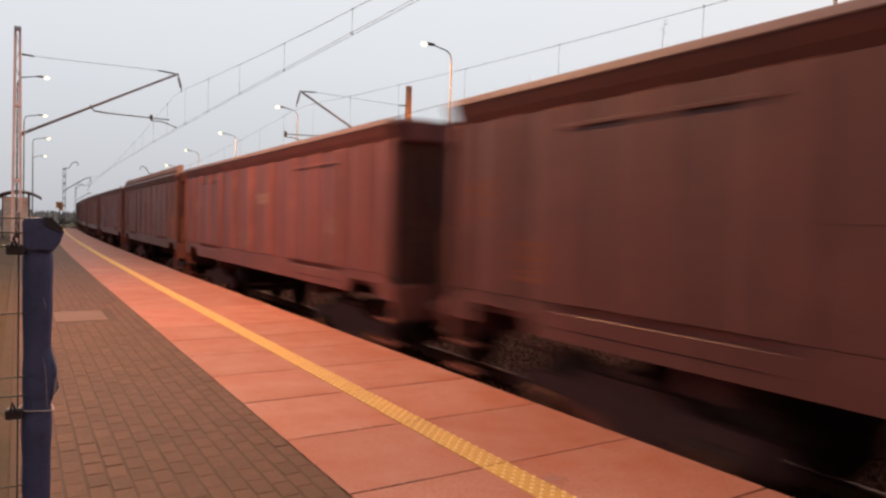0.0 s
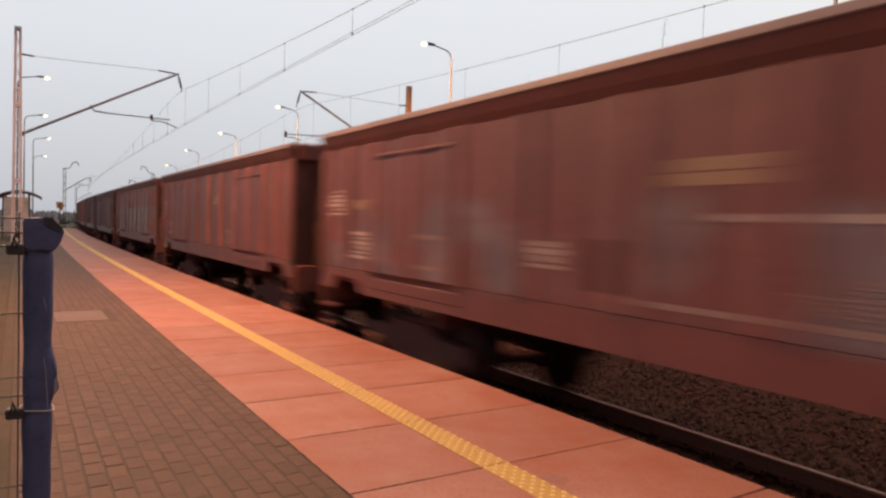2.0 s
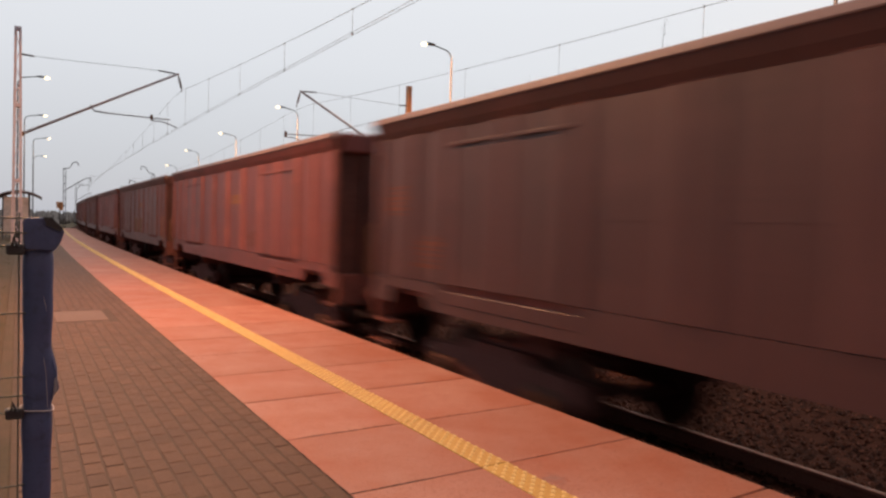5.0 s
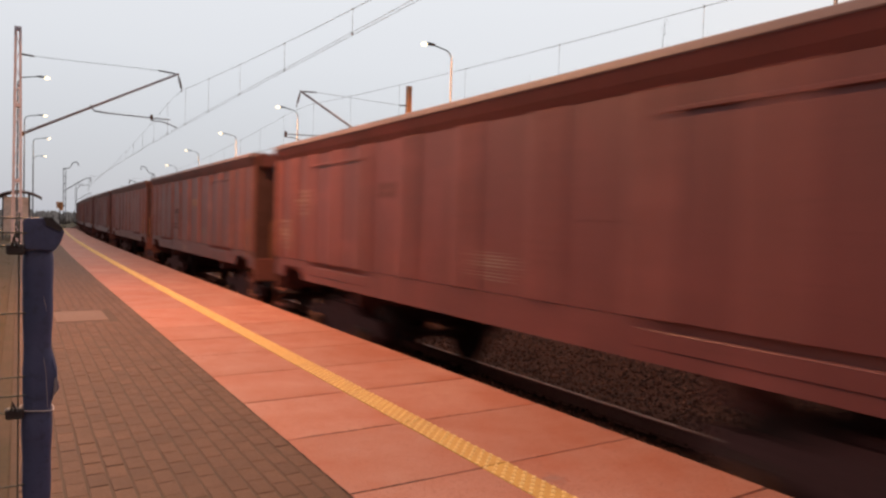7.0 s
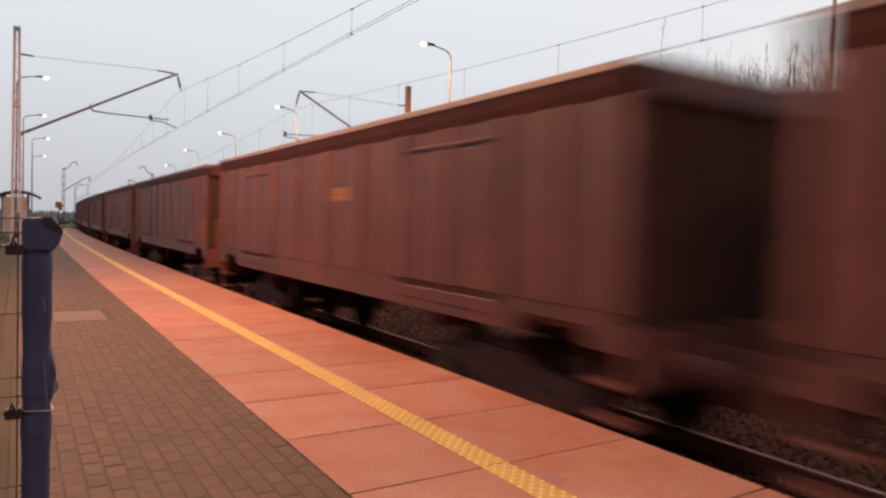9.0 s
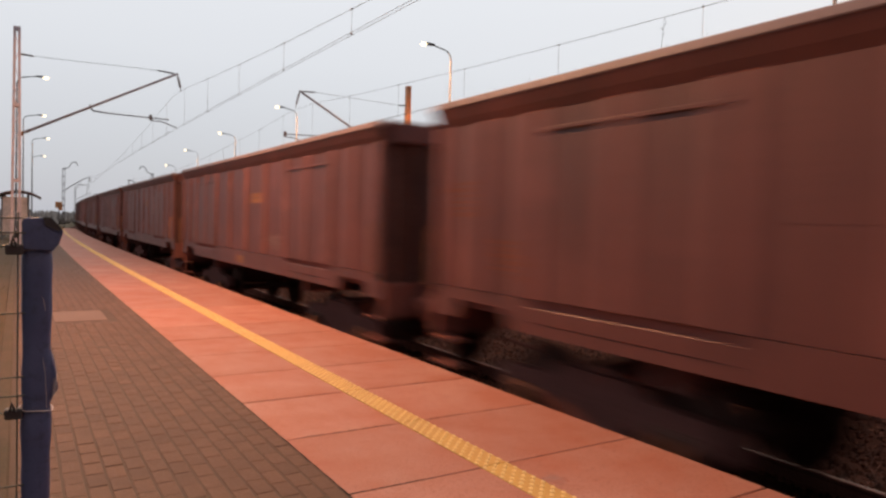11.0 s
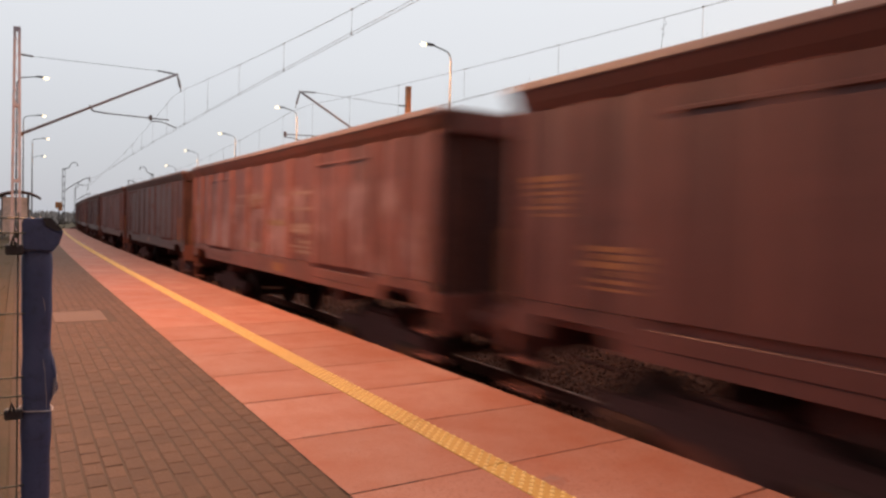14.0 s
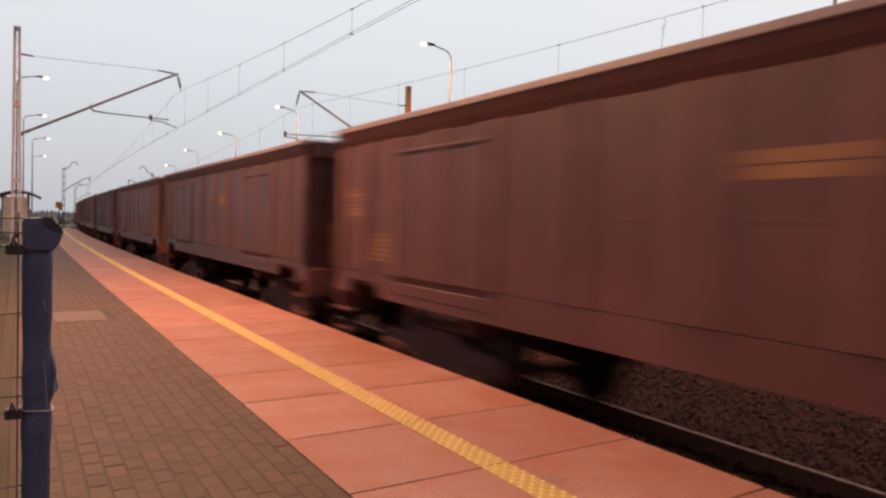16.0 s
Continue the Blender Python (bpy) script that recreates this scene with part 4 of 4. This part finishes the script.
def bogie(wagon, y0):
    bm = bmesh.new()
    for s in (-1, 1):
        prof = [(-1.35, 0.52), (-1.30, 0.72), (-0.65, 0.74), (-0.45, 0.86), (0.45, 0.86), (0.65, 0.74), (1.30, 0.72), (1.35, 0.52), (1.05, 0.40), (0.75, 0.40), (0.60, 0.52), (0.40, 0.36), (-0.40, 0.36), (-0.60, 0.52), (-0.75, 0.40), (-1.05, 0.40)]
        prism(bm, [(y0 + a, b) for a, b in prof], s * 1.0 - 0.07, s * 1.0 + 0.07, "x")
    box(bm, -1.0, 1.0, y0 - 0.2, y0 + 0.2, 0.55, 0.92, 0.02)
    frame_ob = part("bogie", bm, M_UNDER, wagon, "sooty two-axle bogie")
    for s in (-1, 1):
        for a in (-0.9, 0.9):
            bm = bmesh.new()
            box(bm, s * 1.07 - 0.09, s * 1.07 + 0.09, y0 + a - 0.16, y0 + a + 0.16, 0.33, 0.60, 0.03)
            tube(bm, [(s * 1.15, y0 + a, 0.46), (s * 1.19, y0 + a, 0.46)], 0.10, 10)
            part("axle_box", bm, M_AXLE, frame_ob)
    for a in (-0.9, 0.9):
        bm = bmesh.new()
        tube(bm, [(-1.0, 0, 0), (1.0, 0, 0)], 0.08, 8)
        for s in (-1, 1):
            tube(bm, [(s * 0.690, 0, 0), (s * 0.715, 0, 0)], [0.487, 0.487], 28)
            tube(bm, [(s * 0.715, 0, 0), (s * 0.80, 0, 0)], [0.462, 0.455], 28)
            tube(bm, [(s * 0.80, 0, 0), (s * 0.83, 0, 0)], [0.30, 0.18], 16)
            for q in range(4):
                c, sn = math.cos(q * math.pi / 2), math.sin(q * math.pi / 2)
                box(bm, min(s * 0.80, s * 0.812), max(s * 0.80, s * 0.812), 0.36 * c - 0.03, 0.36 * c + 0.03, 0.36 * sn - 0.03, 0.36 * sn + 0.03)
        w = part("wheelset", bm, M_WHEEL, frame_ob, "steel wheels on their axle")
        w.location = (0, y0 + a, 0.46)
    return frame_ob


def goods_wagon(style):
    """A high-sided open goods wagon: ribbed steel walls, a thick top rail, side doors near the ends, bogies, buffers."""
    paint = STYLES[style]
    wagon = empty("goods_wagon")
    bm = bmesh.new()
    box(bm, -HALF + 0.11, HALF - 0.11, -BODY, BODY, SILL + 0.10, SILL + 0.16)
    box(bm, -0.30, 0.30, -BODY, BODY, 0.92, SILL + 0.10)
    for y in (-6.0, -3.0, 3.0, 6.0):
        box(bm, -1.30, 1.30, y - 0.08, y + 0.08, 0.95, SILL + 0.10)
    part("underframe", bm, M_UNDER, wagon, "sooty underframe")
    for s in (-1, 1):
        # upper plate, lapped over the lower one; below it the wall is open at the doors
        bm = bmesh.new()
        box(bm, s * HALF - 0.015, s * HALF + 0.015, -BODY, BODY, LAP, TOP - 0.06)
        part("upper_side_plate", bm, paint, wagon, "faded ribbed steel side wall")
        bm = bmesh.new()
        box(bm, s * (HALF - 0.001) - 0.0135, s * (HALF - 0.001) + 0.0135, -BODY, BODY, SLOT + 0.006, LAP + 0.002)
        part("lower_side_plate", bm, paint, wagon, "faded ribbed steel side wall")
        # top rail: dust and sky light are in its pale colour; the face leans a little to the sky, standing well proud
        # of the wall
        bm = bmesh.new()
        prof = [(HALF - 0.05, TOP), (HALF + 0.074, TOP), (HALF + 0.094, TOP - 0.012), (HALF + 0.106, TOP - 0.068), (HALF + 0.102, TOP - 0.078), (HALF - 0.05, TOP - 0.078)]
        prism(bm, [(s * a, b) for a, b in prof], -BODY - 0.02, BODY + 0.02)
        part("top_rail", bm, M_RIM, wagon, "dusty top rail paled for sky light")
        bm = bmesh.new()
        prism(bm, [(s * a, b) for a, b in ((HALF - 0.01, TOP - 0.265), (HALF + 0.0155, TOP - 0.265), (HALF + 0.056, TOP - 0.185), (HALF + 0.094, TOP - 0.086), (HALF + 0.098, TOP - 0.079), (HALF - 0.01, TOP - 0.079))], -BODY, BODY)
        part("rail_flange", bm, paint, wagon)
        # sill: it steps up over the bogie's outer wheels and leaves a slot under the doors
        bm = bmesh.new()
        low = [(-BODY, SILL), (-5.62, SILL), (-5.58, SILL + 0.19), (-4.80, SILL + 0.19), (-4.70, SILL)]
        high = [(-BODY, SLOT), (-DOOR - 1.0, SLOT), (-DOOR - 0.93, SLOT - 0.065), (-DOOR + 0.93, SLOT - 0.065), (-DOOR + 1.0, SLOT)]
        prof = low + [(-y, z) for y, z in low[::-1]] + [(-y, z) for y, z in high] + high[::-1]
        x0, x1 = sorted((s * (HALF - 0.06), s * (HALF + 0.016)))
        prism(bm, prof, x0, x1, "x")
        part("sill", bm, paint, wagon)
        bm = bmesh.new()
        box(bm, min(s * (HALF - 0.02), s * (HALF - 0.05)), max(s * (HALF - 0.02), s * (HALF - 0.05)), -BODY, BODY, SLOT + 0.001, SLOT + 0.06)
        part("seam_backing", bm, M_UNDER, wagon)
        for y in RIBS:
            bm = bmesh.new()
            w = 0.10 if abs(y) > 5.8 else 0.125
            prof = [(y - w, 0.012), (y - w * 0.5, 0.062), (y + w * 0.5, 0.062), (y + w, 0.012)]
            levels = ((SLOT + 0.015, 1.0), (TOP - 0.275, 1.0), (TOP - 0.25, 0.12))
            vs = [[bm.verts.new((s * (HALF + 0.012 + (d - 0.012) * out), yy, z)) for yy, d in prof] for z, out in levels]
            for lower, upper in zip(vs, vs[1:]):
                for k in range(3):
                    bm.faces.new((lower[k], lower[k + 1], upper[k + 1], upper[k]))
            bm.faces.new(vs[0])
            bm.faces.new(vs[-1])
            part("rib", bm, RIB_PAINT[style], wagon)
        for d in (-1, 1):
            for leaf in (-1, 1):
                yc = d * DOOR + leaf * 0.44
                bm = bmesh.new()
                box(bm, s * (HALF + 0.026) - 0.010, s * (HALF + 0.026) + 0.010, yc - 0.425, yc + 0.425, SLOT + 0.015, TOP - 0.50, 0.003)
                part("door_leaf", bm, paint, wagon)
            bm = bmesh.new()
            box(bm, s * (HALF + 0.030) - 0.012, s * (HALF + 0.030) + 0.012, d * DOOR - 0.86, d * DOOR + 0.86, TOP - 0.455, TOP - 0.415, 0.008)
            part("door_header", bm, paint, wagon)
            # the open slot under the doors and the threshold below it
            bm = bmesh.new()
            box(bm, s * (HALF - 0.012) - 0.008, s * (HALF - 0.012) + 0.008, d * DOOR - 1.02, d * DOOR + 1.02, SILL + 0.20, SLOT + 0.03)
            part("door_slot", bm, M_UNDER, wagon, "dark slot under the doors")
            bm = bmesh.new()
            box(bm, s * (HALF + 0.012) - 0.013, s * (HALF + 0.012) + 0.013, d * DOOR - 0.98, d * DOOR + 0.98, SILL + 0.10, SLOT - 0.065, 0.012)
            part("door_threshold", bm, paint, wagon)
            bm = bmesh.new()
            y = d * 5.85
            for z in (0.62, 0.90):
                box(bm, min(s * 1.22, s * 1.46), max(s * 1.22, s * 1.46), y - 0.17, y + 0.17, z - 0.012, z + 0.012)
            for k in (-0.16, 0.16):
                tube(bm, [(s * 1.42, y + k, 0.6), (s * 1.42, y + k, SILL + 0.05)], 0.014, 5)
            part("step", bm, M_UNDER, wagon)
            bm = bmesh.new()
            tube(bm, [(s * 1.47, d * 5.98, SILL + 0.25), (s * 1.54, d * 5.98, SILL + 0.3), (s * 1.54, d * 5.98, SILL + 0.9), (s * 1.47, d * 5.98, SILL + 0.95)], 0.014, 6)
            part("handrail", bm, M_OCHRE, wagon, "yellow handrail")
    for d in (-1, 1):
        # the end's dark colour paints in the shade of the gap
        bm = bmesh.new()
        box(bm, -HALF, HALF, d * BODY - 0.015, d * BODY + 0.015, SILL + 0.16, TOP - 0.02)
        part("end_wall", bm, M_END, wagon, "steel end wall darkened as if in shade")
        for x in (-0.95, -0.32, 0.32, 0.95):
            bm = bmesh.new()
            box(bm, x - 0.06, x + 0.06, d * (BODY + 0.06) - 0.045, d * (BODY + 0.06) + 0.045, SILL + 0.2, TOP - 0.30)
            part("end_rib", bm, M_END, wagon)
        bm = bmesh.new()
        box(bm, -HALF + 0.05, HALF - 0.05, d * (BODY + 0.05) - 0.06, d * (BODY + 0.05) + 0.06, TOP - 0.28, TOP - 0.004, 0.02)
        part("end_rail", bm, paint, wagon)
        bm = bmesh.new()
        box(bm, -HALF, HALF, d * (BODY + 0.04) - 0.05, d * (BODY + 0.04) + 0.05, 0.92, SILL + 0.2, 0.01)
        part("headstock", bm, M_UNDER, wagon)
        for x in (-0.875, 0.875):
            bm = bmesh.new()
            y = d * (BODY + 0.08)
            tube(bm, [(x, y, 1.06), (x, y + d * 0.32, 1.06)], 0.10, 10)
            tube(bm, [(x, y + d * 0.32, 1.06), (x, y + d * 0.46, 1.06)], 0.065, 10)
            tube(bm, [(x, y + d * 0.46, 1.06), (x, y + d * 0.50, 1.06), (x, y + d * 0.52, 1.06)], [0.23, 0.23, 0.20], 16)
            part("buffer", bm, M_UNDER, wagon)
        bm = bmesh.new()
        tube(bm, [(0.05, d * (BODY + 0.05), 0.98), (0.05, d * (BODY + 0.62), 0.90)], 0.04, 6)
        tube(bm, [(0.3, d * (BODY + 0.05), 0.9), (0.32, d * (BODY + 0.35), 0.55), (0.22, d * (BODY + 0.62), 0.62)], 0.025, 6)
        part("coupling", bm, M_UNDER, wagon)
        bogie(wagon, d * 3.95)
    bm = bmesh.new()
    tube(bm, [(0.55, -1.0, 0.92), (0.55, 0.3, 0.92)], 0.16, 12)
    part("brake_reservoir", bm, M_UNDER, wagon)
    return tagged(wagon, WORDS[style] + " high-sided steel goods wagon on two bogies", "goods wagon", "wagons of the goods train")


def plates(wagon, marks):
    """Stencilled plates and bars on both sides: (kind, y, z, width, height); writing too small to read is plain bars."""
    line = random.Random(int(wagon.location.y * 10))
    for mat, y, z, w, h, bars in marks:
        lengths = [(line.uniform(-0.5, -0.42), line.uniform(0.3, 0.5), 0.44) if bars == 2 else (line.uniform(-0.5, -0.25), line.uniform(-0.05, 0.5), line.uniform(0.08, 0.26) if bars == 9 else line.uniform(0.16, 0.42)) for k in range(bars)]
        out = HALF + (0.036 if DOOR - 0.87 < abs(y) < DOOR + 0.87 and z < TOP - 0.5 else 0.0185 if z < SLOT - 0.1 else 0.0125 if z + h < LAP + 0.1 else 0.015)
        for s in (-1, 1):
            bm = bmesh.new()
            if bars:
                for k in range(bars):
                    zz = z + h * (k + 0.5) / bars
                    lo, hi, thick = lengths[k]
                    yy = -y if s > 0 else y
                    box(bm, s * out - 0.0025, s * out + 0.0025, yy + w * lo, yy + w * hi, zz - h / bars * thick, zz + h / bars * thick)
            else:
                yy = -y if s > 0 else y
                box(bm, s * out - 0.0025, s * out + 0.0025, yy - w / 2, yy + w / 2, z, z + h)
            mark = part("stencil" if bars else "plate", bm, mat, wagon, "stencilled marking" if bars else "painted plate")
            if bars:
                tagged(mark, "lines of stencilled marking", kind="stuff")


# style and markings of the wagons that pass, front end at y = -6.1
W_, O_, B_, N_, C_, F_ = M_WHITE, M_OCHRE, M_BEIGE, M_NAVY, M_CHALK, M_FADED


def usual(upper, text, y=-0.7, w=0.8, z=2.46, low=-1.75, swap=False):
    """The markings that nearly every wagon has: a class mark high in the middle, small print near the rear end and low down."""
    bright = {B_: C_}.get(text, text)
    if swap:
        ends = [(bright, 5.55, 1.62, 0.54, 0.52, 7), (bright, 4.76, 2.20, 0.56, 0.42, 6)]
    else:
        ends = [(bright, 5.56, 2.20, 0.56, 0.38, 6), (bright, 4.76, 1.62, 0.56, 0.38, 6)]
    return [(upper, y, z - 0.03, w, 0.20, 2), *ends, ({O_: F_, C_: W_}.get(text, text), low, 1.58, 0.95, 0.30, 9)]


STOCK = {
    -1: ("brown", usual(O_, F_)),
    0: ("red", usual(W_, W_, -0.8, 0.95, 2.44, 0.5, True) + [(W_, -4.1, 1.95, 0.2, 0.22, 0)]),
    1: ("brown", usual(O_, F_, -0.3, 0.5, 2.58) + [(O_, -4.25, 2.24, 0.34, 0.36, 0)]),
    2: ("grey", usual(B_, C_, -0.7, 0.95, 2.46) + [(B_, 4.65, 2.3, 0.55, 0.12, 0), (W_, 2.9, 1.95, 0.5, 0.05, 0), (W_, 2.65, 1.62, 0.05, 0.36, 0), (W_, 2.9, 1.6, 0.5, 0.05, 0), (C_, 1.0, 1.75, 0.55, 0.26, 4), (C_, -1.6, 2.195, 1.6, 0.05, 0), (W_, -1.1, 1.56, 2.6, 0.045, 0), (N_, 0.1, 1.62, 0.5, 0.42, 0)]),
    3: ("orange", usual(B_, C_, -0.9, 0.75, 2.46) + [(O_, 5.45, 1.17, 0.45, 0.16, 0)]),
    4: ("teal", usual(N_, W_, 1.0, 0.3)),
    5: ("dark", usual(F_, F_, -0.7, 0.5, 2.5) + [(F_, -3.6, 2.03, 0.34, 0.16, 0)]),
    8: ("brown", usual(O_, F_, -0.4, 0.6, 2.46) + [(M_TAN, -0.52, 1.48, 0.92, 0.56, 0), (M_TAN, 0.66, 1.48, 1.22, 0.56, 0)]),
    9: ("red", usual(N_, W_, 1.8, 0.2, 2.46, -0.35, True)),
    10: ("brown", usual(B_, W_, -0.6, 0.6, 2.44) + [(N_, 1.80, 1.76, 1.05, 0.42, 4), (N_, 1.55, 2.20, 0.75, 0.16, 0), (W_, 0.6, 1.24, 0.45, 0.14, 0)]),
    11: ("orange", usual(O_, F_, -0.7, 0.6, 2.44)),
    12: ("brown", usual(O_, F_, -0.5, 0.7, 2.44)),
    15: ("brown", usual(O_, W_, -0.7, 0.9, 2.46) + [(O_, 0.36, 1.22, 0.40, 0.15, 0)]),
    16: ("brown", usual(O_, F_, -0.7, 0.5, 2.5) + [(W_, -4.4, 1.5, 0.5, 0.25, 3)]),
    17: ("brown", usual(O_, B_, -0.7, 0.95, 2.44)),
    18: ("brown", usual(O_, O_, -0.7, 0.5, 2.42)),
    19: ("pink", usual(F_, O_, 0.6, 0.6, 2.35) + [(W_, 1.1, 2.36, 1.9, 0.26, 4), (W_, -1.7, 2.55, 1.9, 0.05, 0), (W_, -1.7, 2.30, 1.9, 0.04, 0), (B_, -0.4, 2.02, 1.3, 0.10, 2), (W_, -1.9, 1.92, 1.6, 0.16, 2), (W_, -1.9, 1.58, 1.5, 0.24, 3), (W_, 1.1, 1.56, 1.5, 0.12, 2), (O_, -0.7, 1.22, 0.50, 0.15, 0)]),
    20: ("dark", usual(F_, N_, -0.7, 0.5, 2.4) + [(W_, 0.15, 1.25, 0.5, 0.14, 0)]),
    22: ("dark", usual(O_, O_, -0.7, 0.6, 2.46)),
    23: ("brown", usual(O_, O_)),
    24: ("dark", usual(O_, B_)),
    21: ("brown", usual(O_, O_, -0.7, 0.8, 2.48)),
}
OTHER = ("brown", "dark", "red", "brown", "orange")
protos = {}
WAGONS = {}
for k in range(-2, 31):
    style, marks = STOCK.get(k, (OTHER[k % 5], usual(O_, F_)))
    y = LEAD + LENGTH * k
    if style not in protos:
        WAGONS[k] = protos[style] = goods_wagon(style)
    else:
        WAGONS[k] = copy_thing(protos[style], on_line(AXIS_1, y, RAIL_Z))
    WAGONS[k].matrix_basis = on_line(AXIS_1, y, RAIL_Z)
MARKS = {k: STOCK.get(k, (0, usual(O_, F_)))[1] for k in WAGONS}
for k, wagon in WAGONS.items():
    plates(wagon, MARKS[k])
# one wagon has its sides raised with pale boards; a dark bar along the rail paints the gap's shade
for side in (-1, 1):
    bm = bmesh.new()
    prism(bm, [(side * a, b) for a, b in ((HALF - 0.14, TOP - 0.002), (HALF + 0.02, TOP - 0.002), (HALF + 0.02, TOP + 0.16), (HALF + 0.0, TOP + 0.20), (HALF - 0.05, TOP + 0.22), (HALF - 0.14, TOP + 0.22))], -BODY - 0.02, BODY + 0.02)
    board = part("side_board", bm, M_TARP, WAGONS[1], "dusty pale board raising the side")
    bm = bmesh.new()
    tube(bm, [(side * (HALF + 0.03), -BODY + 0.1, TOP + 0.03), (side * (HALF + 0.03), BODY - 0.1, TOP + 0.03)], 0.03, 8)
    part("hem", bm, M_END, board, "dark bar for the shaded gap above the rail")


# the train's slack: metres by which it lags its steady pace, every half second
SURGE = (0.47, 0.34, 0.25, 0.2, 0.3, -0.15, 0.15, -0.17, -0.15, -0.3, -0.45, -0.55, -0.65, -0.8, -0.25, -0.6, -0.28,
         -0.08, -0.2, -0.1, 0.0, 0.08, 0.15, 0.25, -0.1, 0.22, 0.15, 0.0, -0.15, 0.09, 0.27, 0.28, 0.09)


def motions():
    """The train comes along the curve and runs past at a steady pace; the wheels turn while they are near."""
    for k, wagon in WAGONS.items():
        rows = []
        for i in range(33):
            t = i * 0.5
            y = LEAD + LENGTH * k - SPEED * t + SURGE[i]
            rows.append((t, on_line(AXIS_1, y, RAIL_Z)))
        walk(wagon, rows)
        wheels = [c for b in wagon.children for c in b.children if c.name.startswith("wheelset")]
        t0, t1 = (LEAD + LENGTH * k - 34) / SPEED, (LEAD + LENGTH * k + 10) / SPEED
        f0, f1 = max(0, round(t0 * FPS)), min(16 * FPS, round(t1 * FPS))
        if f1 <= 0 or f0 >= 16 * FPS:
            continue
        turn = math.degrees(SPEED / FPS / 0.46)
        for w in wheels:
            at = w.location.copy()
            rows = [(f / FPS, pose(*at, turn * (f - f0))) for f in range(f0, f1 + 1)]
            if f0 > 0:
                rows.insert(0, (0.0, pose(*at)))
            if f1 < 16 * FPS:
                rows.append((16.0, pose(*at, turn * (f1 - f0))))
            walk(w, rows)


motions()
